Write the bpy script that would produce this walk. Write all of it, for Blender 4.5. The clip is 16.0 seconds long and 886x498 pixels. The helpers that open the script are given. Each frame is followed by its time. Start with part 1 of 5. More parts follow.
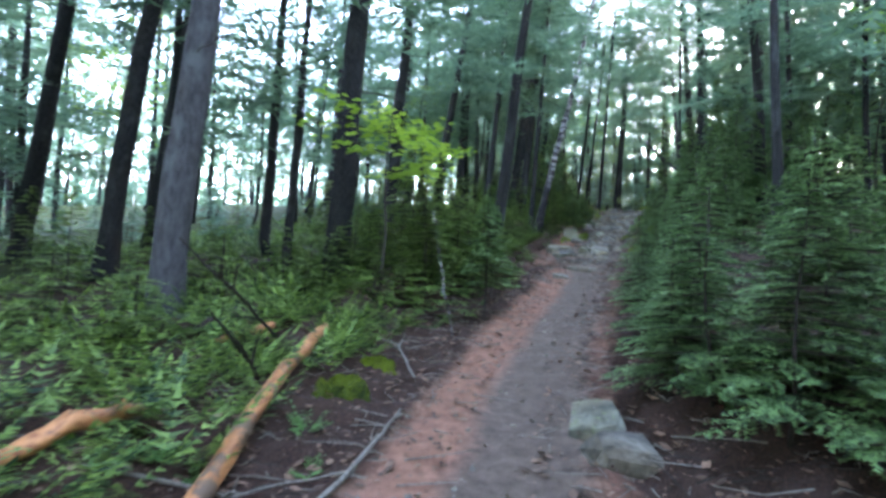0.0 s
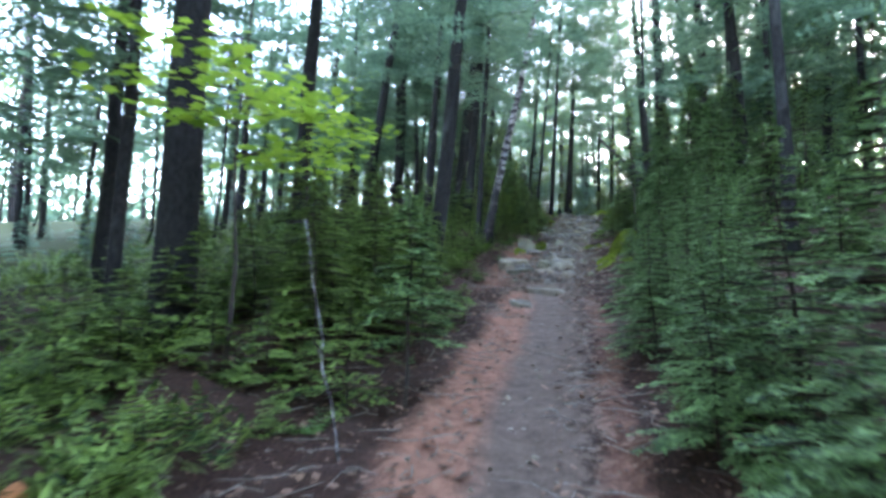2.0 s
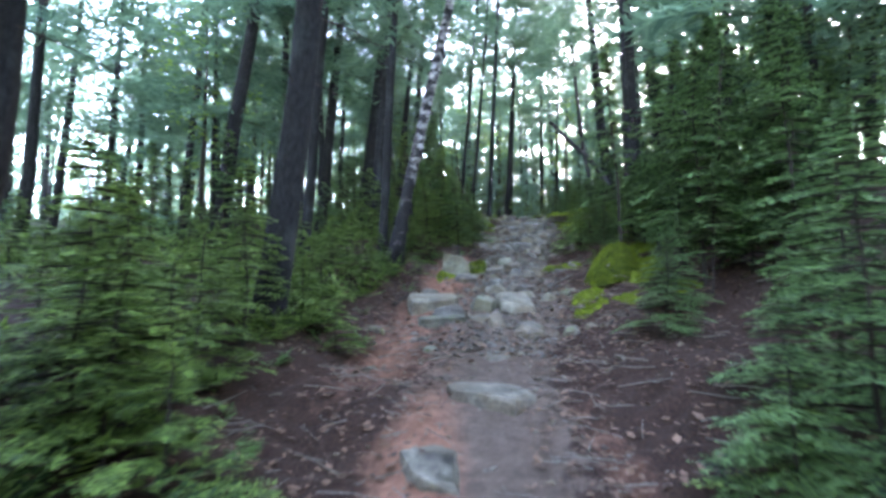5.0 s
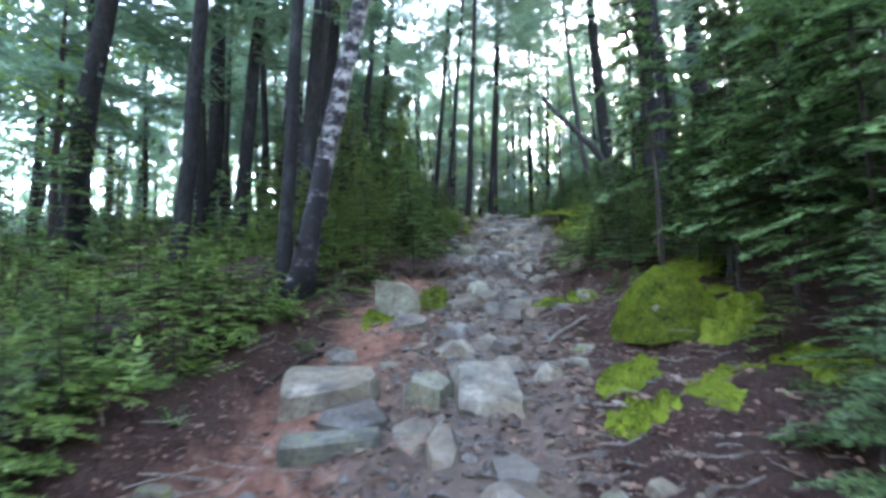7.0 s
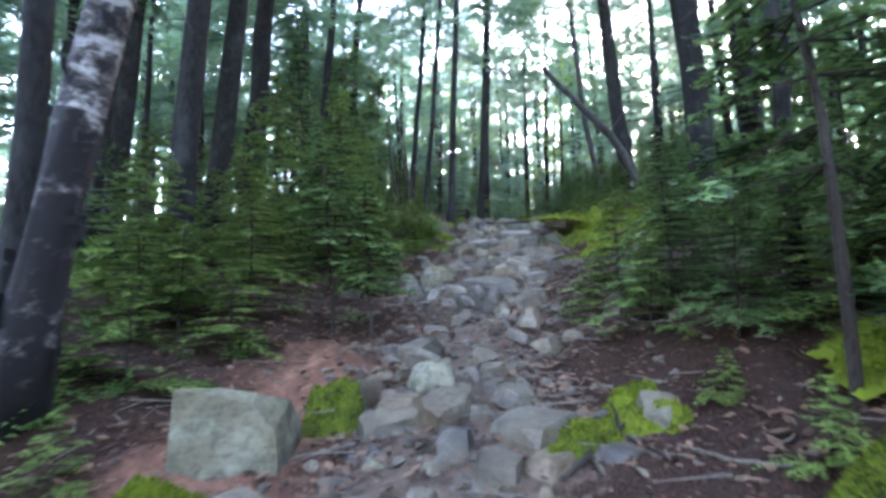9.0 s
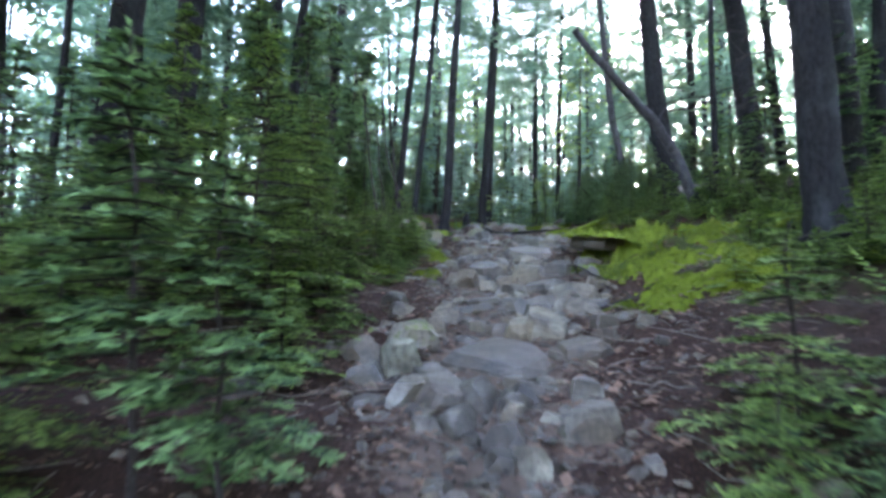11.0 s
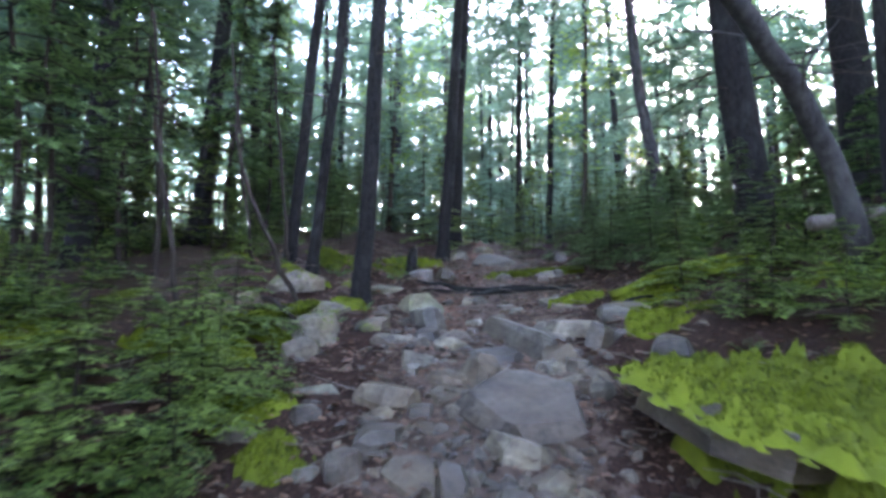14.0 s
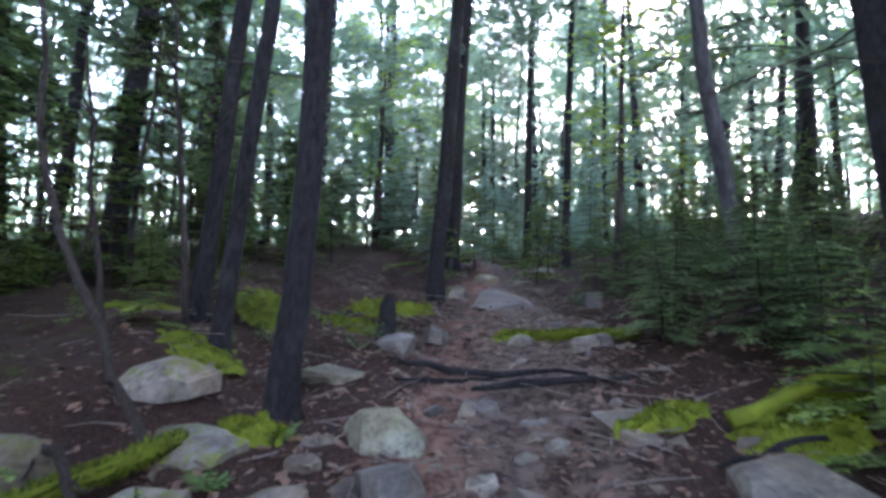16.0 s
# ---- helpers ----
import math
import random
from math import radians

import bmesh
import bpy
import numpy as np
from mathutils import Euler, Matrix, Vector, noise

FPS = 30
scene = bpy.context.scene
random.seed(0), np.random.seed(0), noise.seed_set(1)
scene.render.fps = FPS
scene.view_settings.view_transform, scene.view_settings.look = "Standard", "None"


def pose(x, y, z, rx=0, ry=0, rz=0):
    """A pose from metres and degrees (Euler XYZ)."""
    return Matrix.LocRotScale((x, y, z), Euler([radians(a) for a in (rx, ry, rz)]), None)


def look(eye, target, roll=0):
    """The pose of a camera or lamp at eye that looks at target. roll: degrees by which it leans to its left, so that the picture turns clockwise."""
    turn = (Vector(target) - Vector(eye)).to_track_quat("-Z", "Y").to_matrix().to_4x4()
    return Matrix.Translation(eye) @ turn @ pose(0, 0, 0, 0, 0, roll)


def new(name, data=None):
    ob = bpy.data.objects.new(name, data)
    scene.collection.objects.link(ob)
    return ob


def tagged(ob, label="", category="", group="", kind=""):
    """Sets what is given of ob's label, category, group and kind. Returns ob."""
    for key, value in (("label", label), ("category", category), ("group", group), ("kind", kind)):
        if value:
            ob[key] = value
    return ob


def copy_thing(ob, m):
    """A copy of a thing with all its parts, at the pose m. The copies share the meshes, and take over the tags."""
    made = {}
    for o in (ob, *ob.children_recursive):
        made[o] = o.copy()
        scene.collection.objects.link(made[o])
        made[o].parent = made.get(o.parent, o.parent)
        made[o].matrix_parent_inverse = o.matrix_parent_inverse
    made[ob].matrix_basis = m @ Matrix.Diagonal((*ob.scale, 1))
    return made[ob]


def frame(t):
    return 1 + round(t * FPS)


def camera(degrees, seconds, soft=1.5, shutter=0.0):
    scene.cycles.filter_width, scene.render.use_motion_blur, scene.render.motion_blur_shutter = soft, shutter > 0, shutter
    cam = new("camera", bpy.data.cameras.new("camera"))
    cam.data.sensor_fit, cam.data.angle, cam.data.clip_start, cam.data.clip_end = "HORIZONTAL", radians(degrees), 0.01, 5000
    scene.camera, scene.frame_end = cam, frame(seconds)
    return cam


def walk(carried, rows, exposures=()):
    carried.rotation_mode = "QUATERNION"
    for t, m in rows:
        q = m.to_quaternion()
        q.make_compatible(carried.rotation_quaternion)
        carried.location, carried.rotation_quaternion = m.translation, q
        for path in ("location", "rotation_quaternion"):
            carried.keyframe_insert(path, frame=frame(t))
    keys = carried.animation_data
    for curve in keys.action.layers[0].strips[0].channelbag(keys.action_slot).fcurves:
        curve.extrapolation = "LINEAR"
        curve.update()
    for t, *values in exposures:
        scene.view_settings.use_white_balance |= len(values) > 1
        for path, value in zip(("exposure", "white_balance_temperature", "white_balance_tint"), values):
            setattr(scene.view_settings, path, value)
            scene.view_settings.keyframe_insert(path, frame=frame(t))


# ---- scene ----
cam = camera(78.0, 16.0, soft=3.2, shutter=0.5)
# seconds, eye x y z, pitch, roll, yaw
PATH = [
    (0.0, 0.012, -0.122, 1.518, 4.51, -2.71, -0.04),
    (0.5, 0.111, 0.451, 1.607, 4.66, -1.63, -1.33),
    (1.0, 0.168, 1.252, 1.719, 4.84, -1.20, -2.11),
    (1.5, 0.273, 2.086, 1.863, 5.07, -1.34, -3.50),
    (2.0, 0.444, 2.811, 1.952, 5.62, -0.62, -5.32),
    (2.5, 0.599, 3.866, 2.138, 5.64, -0.03, -7.54),
    (3.0, 0.776, 4.657, 2.271, 5.68, -0.03, -8.64),
    (3.5, 1.004, 5.448, 2.421, 5.55, -0.08, -9.98),
    (4.0, 1.261, 6.192, 2.540, 5.67, -0.02, -10.76),
    (6.5, 2.757, 10.400, 3.360, 5.45, 0.79, -13.14),
    (7.0, 3.108, 11.136, 3.463, 5.40, 0.95, -13.06),
    (7.5, 3.373, 11.945, 3.591, 5.42, 0.76, -13.25),
    (8.0, 3.667, 12.722, 3.773, 5.42, 1.06, -13.21),
    (8.5, 4.022, 13.532, 3.925, 5.40, 1.01, -13.42),
    (9.0, 4.309, 14.170, 4.039, 5.58, 1.46, -13.42),
    (11.5, 5.277, 17.559, 4.926, 5.10, -0.68, -14.03),
    (12.0, 5.564, 18.431, 5.219, 5.18, -0.53, -14.49),
    (12.5, 5.872, 19.147, 5.383, 5.10, -0.47, -15.14),
    (13.0, 6.258, 19.876, 5.576, 4.95, 0.23, -15.45),
    (13.5, 6.629, 20.562, 5.809, 4.76, 0.22, -15.67),
    (14.0, 6.819, 21.168, 5.941, 4.72, -0.04, -16.02),
    (14.5, 7.091, 21.775, 6.099, 4.84, -0.55, -16.14),
    (15.0, 7.292, 22.377, 6.266, 4.99, -0.96, -16.02),
    (15.5, 7.438, 22.891, 6.415, 5.09, -0.98, -16.03),
    (16.0, 7.533, 23.396, 6.543, 5.25, -1.00, -16.32),
]
walk(cam, [(t, pose(x, y, z, 90 + pitch, roll, yaw)) for t, x, y, z, pitch, roll, yaw in PATH],
     exposures=[(0.0, 5.22, 6850, 23), (4.0, 5.45, 6900, 27), (9.0, 5.88, 6800, 32), (13.0, 5.87, 6600, 37), (16.0, 5.66, 6700, 44)])

# ---- light: a bright hazy evening sky, low sun veiled by the canopy ----
SUN_AZ, SUN_EL = radians(38), radians(19)     # clockwise from +y
world = bpy.data.worlds.new("sky")
scene.world = world
world.use_nodes = True
wn, wl = world.node_tree.nodes, world.node_tree.links
sky = wn.new("ShaderNodeTexSky")
sky.sky_type = 'NISHITA'
sky.sun_disc = False
sky.sun_elevation, sky.sun_rotation = SUN_EL, SUN_AZ
sky.air_density, sky.dust_density, sky.ozone_density = 1.0, 0.3, 1.0
wl.new(sky.outputs[0], wn["Background"].inputs[0])
wn["Background"].inputs[1].default_value = 0.15
sun = new("sun", bpy.data.lights.new("sun", 'SUN'))
sun.data.energy, sun.data.angle, sun.data.color = 1.5, radians(12), (1.0, 0.93, 0.82)
sun.matrix_world = look((0, 0, 0), (-math.sin(SUN_AZ) * math.cos(SUN_EL), -math.cos(SUN_AZ) * math.cos(SUN_EL), -math.sin(SUN_EL)))

# ---- materials ----


def material(name, rough=0.8, spec=0.3):
    m = bpy.data.materials.new(name)
    m.use_nodes = True
    b = m.node_tree.nodes["Principled BSDF"]
    b.inputs["Roughness"].default_value = rough
    b.inputs["Specular IOR Level"].default_value = spec
    return m, m.node_tree.nodes, m.node_tree.links, b


def coords(n, l, scale=(1, 1, 1), world_space=False):
    mp = n.new("ShaderNodeMapping")
    mp.inputs["Scale"].default_value = scale
    if world_space:
        l.new(n.new("ShaderNodeNewGeometry").outputs["Position"], mp.inputs[0])
    else:
        l.new(n.new("ShaderNodeTexCoord").outputs["Object"], mp.inputs[0])
    return mp.outputs[0]


def noise_tex(n, l, vec, scale, detail=4, rough=0.6):
    t = n.new("ShaderNodeTexNoise")
    t.inputs["Scale"].default_value, t.inputs["Detail"].default_value, t.inputs["Roughness"].default_value = scale, detail, rough
    l.new(vec, t.inputs["Vector"])
    return t.outputs[0]


def ramp(n, l, fac, *stops):
    r = n.new("ShaderNodeValToRGB")
    e = r.color_ramp.elements
    while len(e) < len(stops):
        e.new(0.5)
    for k, (p, c) in zip(e, stops):
        k.position, k.color = p, (*c, 1) if len(c) == 3 else c
    l.new(fac, r.inputs[0])
    return r.outputs[0]


def mix(n, l, fac, a, b, mode='MIX'):
    x = n.new("ShaderNodeMix")
    x.data_type, x.blend_type = 'RGBA', mode
    for src, sock in ((fac, x.inputs[0]), (a, x.inputs[6]), (b, x.inputs[7])):
        if isinstance(src, (int, float)):
            sock.default_value = src
        elif isinstance(src, tuple):
            sock.default_value = (*src, 1)
        else:
            l.new(src, sock)
    return x.outputs[2]


def bump(n, l, b, height, strength, dist):
    x = n.new("ShaderNodeBump")
    x.inputs["Strength"].default_value, x.inputs["Distance"].default_value = strength, dist
    l.new(height, x.inputs["Height"])
    l.new(x.outputs[0], b.inputs["Normal"])


def value(n, l, op, a, b):
    x = n.new("ShaderNodeMath")
    x.operation = op
    x.use_clamp = True
    for src, sock in ((a, x.inputs[0]), (b, x.inputs[1])):
        if isinstance(src, (int, float)):
            sock.default_value = src
        else:
            l.new(src, sock)
    return x.outputs[0]


def bark_material(name, dark, light, lichen, stretch=0.35, scale=34):
    m, n, l, b = material(name, 0.95, 0.15)
    v = coords(n, l, (1, 1, stretch), True)
    f = noise_tex(n, l, v, scale, 6, 0.7)
    c = ramp(n, l, f, (0.32, dark), (0.62, light))
    patch = noise_tex(n, l, coords(n, l, (1, 1, 0.6), True), 3.2, 4)
    c = mix(n, l, ramp(n, l, patch, (0.55, (0, 0, 0)), (0.72, (0.7, 0.7, 0.7))), c, lichen)
    l.new(c, b.inputs["Base Color"])
    bump(n, l, b, f, 0.9, 0.02)
    return m


BARK = bark_material("spruce_bark", (0.006, 0.006, 0.006), (0.024, 0.0225, 0.021), (0.046, 0.05, 0.046))
BARK_GREY = bark_material("grey_bark", (0.026, 0.024, 0.024), (0.07, 0.066, 0.064), (0.10, 0.105, 0.10), 0.35, 18)
TWIG = bark_material("twig_bark", (0.018, 0.014, 0.011), (0.055, 0.043, 0.034), (0.075, 0.072, 0.062), 0.4, 60)
DEAD = bark_material("dead_wood", (0.09, 0.075, 0.06), (0.24, 0.2, 0.16), (0.2, 0.2, 0.16), 0.3, 40)


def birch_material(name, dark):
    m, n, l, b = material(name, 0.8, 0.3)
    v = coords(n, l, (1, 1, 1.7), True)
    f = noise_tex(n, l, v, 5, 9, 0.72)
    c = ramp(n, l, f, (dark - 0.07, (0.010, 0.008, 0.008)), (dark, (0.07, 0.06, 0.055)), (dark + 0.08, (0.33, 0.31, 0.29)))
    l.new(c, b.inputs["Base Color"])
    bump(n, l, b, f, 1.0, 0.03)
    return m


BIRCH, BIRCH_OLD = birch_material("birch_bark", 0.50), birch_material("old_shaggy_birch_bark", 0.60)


def peeled_material():
    m, n, l, b = material("peeled_wood", 0.6, 0.35)
    v = coords(n, l, (1, 1, 1), True)
    f = noise_tex(n, l, coords(n, l, (1, 0.12, 1), True), 30, 5)
    c = ramp(n, l, f, (0.3, (0.17, 0.05, 0.016)), (0.6, (0.46, 0.18, 0.06)))
    p = noise_tex(n, l, v, 5, 5)
    c = mix(n, l, ramp(n, l, p, (0.5, (0, 0, 0)), (0.58, (1, 1, 1))), c, (0.12, 0.07, 0.04))
    l.new(c, b.inputs["Base Color"])
    bump(n, l, b, f, 0.5, 0.01)
    return m


PEELED = peeled_material()


def rock_material(name, dark, mid, light, green, rough, moss):
    m, n, l, b = material(name, rough, 0.45)
    v = coords(n, l, (1, 1, 1), True)
    big, fine = noise_tex(n, l, v, 4.5, 6, 0.65), noise_tex(n, l, v, 24, 8, 0.75)
    beds = noise_tex(n, l, coords(n, l, (1.5, 1.5, 14), False), 3.0, 5, 0.6)
    c = ramp(n, l, big, (0.36, dark), (0.5, mid), (0.64, light))
    tan = (mid[0] * 1.05, mid[1] * 0.9, mid[2] * 0.72)
    c = mix(n, l, ramp(n, l, noise_tex(n, l, v, 2.6, 5, 0.6), (0.42, (0, 0, 0)), (0.58, (0.75, 0.75, 0.75))), c, tan)
    c = mix(n, l, 0.7, c, ramp(n, l, fine, (0.34, (0.22, 0.22, 0.22)), (0.54, (1, 1, 1))), 'MULTIPLY')
    c = mix(n, l, 0.3, c, ramp(n, l, beds, (0.4, (0.5, 0.48, 0.46)), (0.55, (1, 1, 1))), 'MULTIPLY')
    info = n.new("ShaderNodeObjectInfo")
    c = mix(n, l, 0.8, c, ramp(n, l, info.outputs["Random"], (0, (0.36, 0.33, 0.33)), (0.3, (0.85, 0.75, 0.68)), (0.6, (0.62, 0.6, 0.6)), (1, (1.0, 0.97, 0.9))), 'MULTIPLY')
    up = n.new("ShaderNodeSeparateXYZ")
    l.new(n.new("ShaderNodeNewGeometry").outputs["Normal"], up.inputs[0])
    spots = noise_tex(n, l, v, 10, 9, 0.78)
    g = value(n, l, 'MULTIPLY', ramp(n, l, spots, (0.62 - moss, (0, 0, 0)), (0.70 - moss, (1, 1, 1))),
              ramp(n, l, up.outputs[2], (0.0, (0.25, 0.25, 0.25)), (0.6, (1, 1, 1))))
    c = mix(n, l, g, c, green)
    l.new(c, b.inputs["Base Color"])
    bump(n, l, b, mix(n, l, 0.5, fine, beds), 0.65, 0.025)
    return m


ROCKS = {
    'g': rock_material("grey_sandstone", (0.065, 0.055, 0.041), (0.172, 0.150, 0.110), (0.32, 0.285, 0.215), (0.14, 0.15, 0.05), 0.6, -0.03),
    'w': rock_material("wet_slate_grey_rock", (0.042, 0.037, 0.029), (0.11, 0.098, 0.078), (0.215, 0.195, 0.158), (0.12, 0.11, 0.075), 0.42, -0.1),
    'l': rock_material("lichen_rock", (0.075, 0.075, 0.055), (0.19, 0.192, 0.138), (0.33, 0.335, 0.25), (0.12, 0.15, 0.035), 0.85, 0.06),
    'm': rock_material("mossy_rock", (0.10, 0.088, 0.07), (0.22, 0.20, 0.165), (0.36, 0.33, 0.28), (0.10, 0.125, 0.012), 0.9, 0.12),
}


def leaf_material(name, deep, fresh, trans, gloss=0.5, wide=2.2, low=0.3):
    """Foliage: part of the light goes through it. Colour varies from clump to clump and piece to piece."""
    m, n, l, b = material(name, gloss, 0.3)
    geo = n.new("ShaderNodeNewGeometry")
    v = coords(n, l, (1, 1, 1), True)
    f = noise_tex(n, l, v, wide, 3)
    r = value(n, l, 'ADD', value(n, l, 'MULTIPLY', f, 0.75), value(n, l, 'MULTIPLY', geo.outputs["Random Per Island"], 0.55))
    c = ramp(n, l, r, (low, deep), (0.88, fresh))
    l.new(c, b.inputs["Base Color"])
    t = n.new("ShaderNodeBsdfTranslucent")
    l.new(c, t.inputs["Color"])
    x = n.new("ShaderNodeMixShader")
    x.inputs[0].default_value = trans
    l.new(b.outputs[0], x.inputs[1])
    l.new(t.outputs[0], x.inputs[2])
    l.new(x.outputs[0], n["Material Output"].inputs[0])
    return m


NEEDLE = leaf_material("spruce_needles", (0.009, 0.028, 0.012), (0.20, 0.33, 0.11), 0.42, low=0.42)
NEEDLE_LIGHT = leaf_material("young_needles", (0.016, 0.042, 0.012), (0.23, 0.34, 0.075), 0.4, low=0.42)
CANOPY = leaf_material("canopy_needles", (0.045, 0.095, 0.06), (0.16, 0.25, 0.14), 0.6, 0.6, 0.6)
MAPLE = leaf_material("maple_leaves", (0.17, 0.30, 0.03), (0.33, 0.45, 0.05), 0.5)
# paler, bluer greens: the haze of distance is painted into these leaves
HAZE_LEAF = leaf_material("hazy_far_leaves", (0.10, 0.2, 0.13), (0.24, 0.36, 0.24), 0.6, 0.6, 0.5)
BROADLEAF = leaf_material("broadleaf", (0.10, 0.2, 0.03), (0.24, 0.34, 0.06), 0.5, 0.6, 0.5)
HERB = leaf_material("low_herbs", (0.05, 0.13, 0.03), (0.12, 0.24, 0.06), 0.35, 0.5, 5)
MOSS = leaf_material("moss", (0.018, 0.03, 0.003), (0.16, 0.20, 0.012), 0.2, 0.9, 8)
LITTER = leaf_material("dead_leaves", (0.022, 0.011, 0.007), (0.21, 0.115, 0.07), 0.1, 0.6, 9)


def ground_material():
    m, n, l, b = material("forest_floor", 0.9, 0.25)
    v = coords(n, l, (1, 1, 1), True)
    at = n.new("ShaderNodeAttribute")
    at.attribute_name = "soil"
    sep = n.new("ShaderNodeSeparateColor")
    l.new(at.outputs["Color"], sep.inputs[0])
    big, mid, fine = noise_tex(n, l, v, 1.4, 5), noise_tex(n, l, v, 9, 6, 0.7), noise_tex(n, l, v, 70, 5, 0.75)
    litter = ramp(n, l, fine, (0.36, (0.008, 0.005, 0.004)), (0.52, (0.042, 0.018, 0.010)), (0.70, (0.15, 0.072, 0.043)))
    litter = mix(n, l, 0.6, litter, ramp(n, l, mid, (0.3, (0.45, 0.4, 0.38)), (0.65, (1, 1, 1))), 'MULTIPLY')
    moss = ramp(n, l, fine, (0.34, (0.012, 0.018, 0.004)), (0.7, (0.07, 0.08, 0.016)))
    g = ramp(n, l, value(n, l, 'ADD', value(n, l, 'MULTIPLY', mid, 0.6), value(n, l, 'MULTIPLY', sep.outputs[2], 0.5)), (0.52, (0, 0, 0)), (0.62, (1, 1, 1)))
    c = mix(n, l, g, litter, moss)
    dirt = ramp(n, l, mid, (0.3, (0.070, 0.045, 0.032)), (0.7, (0.178, 0.120, 0.086)))
    dirt = mix(n, l, 0.5, dirt, ramp(n, l, fine, (0.3, (0.4, 0.38, 0.38)), (0.62, (1, 1, 1))), 'MULTIPLY')
    red = ramp(n, l, mid, (0.25, (0.16, 0.064, 0.038)), (0.7, (0.36, 0.17, 0.105)))
    red = mix(n, l, 0.5, red, ramp(n, l, fine, (0.3, (0.45, 0.4, 0.4)), (0.62, (1, 1, 1))), 'MULTIPLY')
    edge = value(n, l, 'ADD', sep.outputs[0], value(n, l, 'MULTIPLY', value(n, l, 'SUBTRACT', mid, 0.42), 1.6))
    redge = value(n, l, 'ADD', sep.outputs[1], value(n, l, 'MULTIPLY', value(n, l, 'SUBTRACT', mix(n, l, 0.4, big, mid), 0.45), 1.3))
    c = mix(n, l, ramp(n, l, edge, (0.4, (0, 0, 0)), (0.6, (1, 1, 1))), c, dirt)
    c = mix(n, l, ramp(n, l, redge, (0.28, (0, 0, 0)), (0.8, (1, 1, 1))), c, red)
    l.new(c, b.inputs["Base Color"])
    bump(n, l, b, mix(n, l, 0.45, fine, mid), 0.8, 0.035)
    return m


GROUND = ground_material()

# ---- the lie of the land: a trail that climbs, a low bank on its left, a rising slope on its right ----
TRAIL_Y = np.array([-6, 0, 3.3, 6, 8.5, 10, 12, 14.5, 16.2, 18.5, 20.3, 22.7, 25.8, 29.4, 36, 60, 120])
TRAIL_X = np.array([-.9, -.2, .3, 1.05, 1.95, 2.5, 3.0, 4.0, 4.75, 5.55, 6.3, 7.35, 8.6, 10.2, 12.8, 20, 38])
RISE_Y = np.array([-6, 0, 4.7, 8, 12, 14.5, 16.2, 18.5, 20.3, 22.7, 25.8, 29.4, 36, 60, 120])
RISE_Z = np.array([-1.0, .05, .76, 1.42, 2.2, 2.66, 3.25, 3.85, 4.22, 4.92, 5.75, 6.4, 7.4, 10.0, 12.0])


def eased(y, a, b, s=1.2):
    return 0.25 * np.interp(y - s, a, b) + 0.5 * np.interp(y, a, b) + 0.25 * np.interp(y + s, a, b)


def centre(y):
    return eased(y, TRAIL_Y, TRAIL_X)


def lateral(x, y):
    c = centre(y)
    g = centre(y + 0.5) - centre(y - 0.5)
    k = 1 / (1 + g * g)
    return y + (x - c) * g * k, (x - c) * np.sqrt(k)


def land(x, y):
    f, s = lateral(x, y)
    r, g = np.maximum(s - 0.9, 0), np.maximum(-s - 1.2, 0)
    return eased(f, RISE_Y, RISE_Z) + 0.15 * np.minimum(r, 7) + 0.03 * np.minimum(r, 30) + 0.10 * (1 - np.exp(-r / 0.8)) + 0.38 * (1 - np.exp(-g * g))


def beside(f, s):
    """The place s metres to the right of the trail, f along it."""
    g = float(centre(f + 0.5) - centre(f - 0.5))
    k = 1 / math.sqrt(1 + g * g)
    return float(centre(f)) + s * k, f - s * g * k


WAVES = []
wave_rng = np.random.default_rng(3)
for amp, length in ((0.05, 1.3), (0.03, 0.5), (0.014, 0.21)):
    for _ in range(5):
        a, p = wave_rng.uniform(0, 2 * math.pi), wave_rng.uniform(0, 6)
        q = length * wave_rng.uniform(0.7, 1.4)
        WAVES.append((amp * 0.45, math.cos(a) * 2 * math.pi / q, math.sin(a) * 2 * math.pi / q, p))
WAVES = np.array(WAVES)


def worn_edge(f, lat):
    """1 on the trodden trail, falling to 0 at its edges."""
    half = np.interp(f, [0, 6, 9, 13, 15, 18, 21, 26, 30], [0.68, 0.62, 0.52, 0.6, 0.9, 0.55, 0.68, 0.85, 0.7])
    return np.clip((half + 0.25 - np.abs(lat)) / 0.6, 0, 1)


def relief(x, y):
    """Height of the floor, with its humps and the hollow of the trail."""
    x, y = np.asarray(x, dtype=float), np.asarray(y, dtype=float)
    f, lat = lateral(x, y)
    edge = worn_edge(f, lat)
    humps = sum(k * np.sin(x * a + y * b + p) for k, a, b, p in WAVES)
    keep = np.clip(1 - (np.abs(lat) - 10) / 20, 0, 1)
    return land(x, y) + humps * keep * (1 - 0.75 * edge) - 0.05 * edge * np.clip(1 - np.abs(lat), 0, 1)


def floor_z(x, y):
    return float(relief(x, y))


# ---- mesh helpers ----
def mesh_of(name, verts, faces, mats, index=None, smooth=False):
    me = bpy.data.meshes.new(name)
    me.from_pydata([tuple(v) for v in verts], [], [tuple(int(i) for i in f) for f in faces])
    for m in mats:
        me.materials.append(m)
    if index is not None:
        me.polygons.foreach_set("material_index", np.asarray(index, dtype=np.int32))
    if smooth:
        me.polygons.foreach_set("use_smooth", np.ones(len(me.polygons), dtype=bool))
    me.update()
    return me


def put_part(name, me, parent, label=""):
    ob = new(name, me)
    ob.parent = parent
    return tagged(ob, label)


def holder(name, m, label, category, group=""):
    ob = new(name)
    ob.empty_display_size = 0.1
    ob.matrix_basis = m
    return tagged(ob, label, category, group)


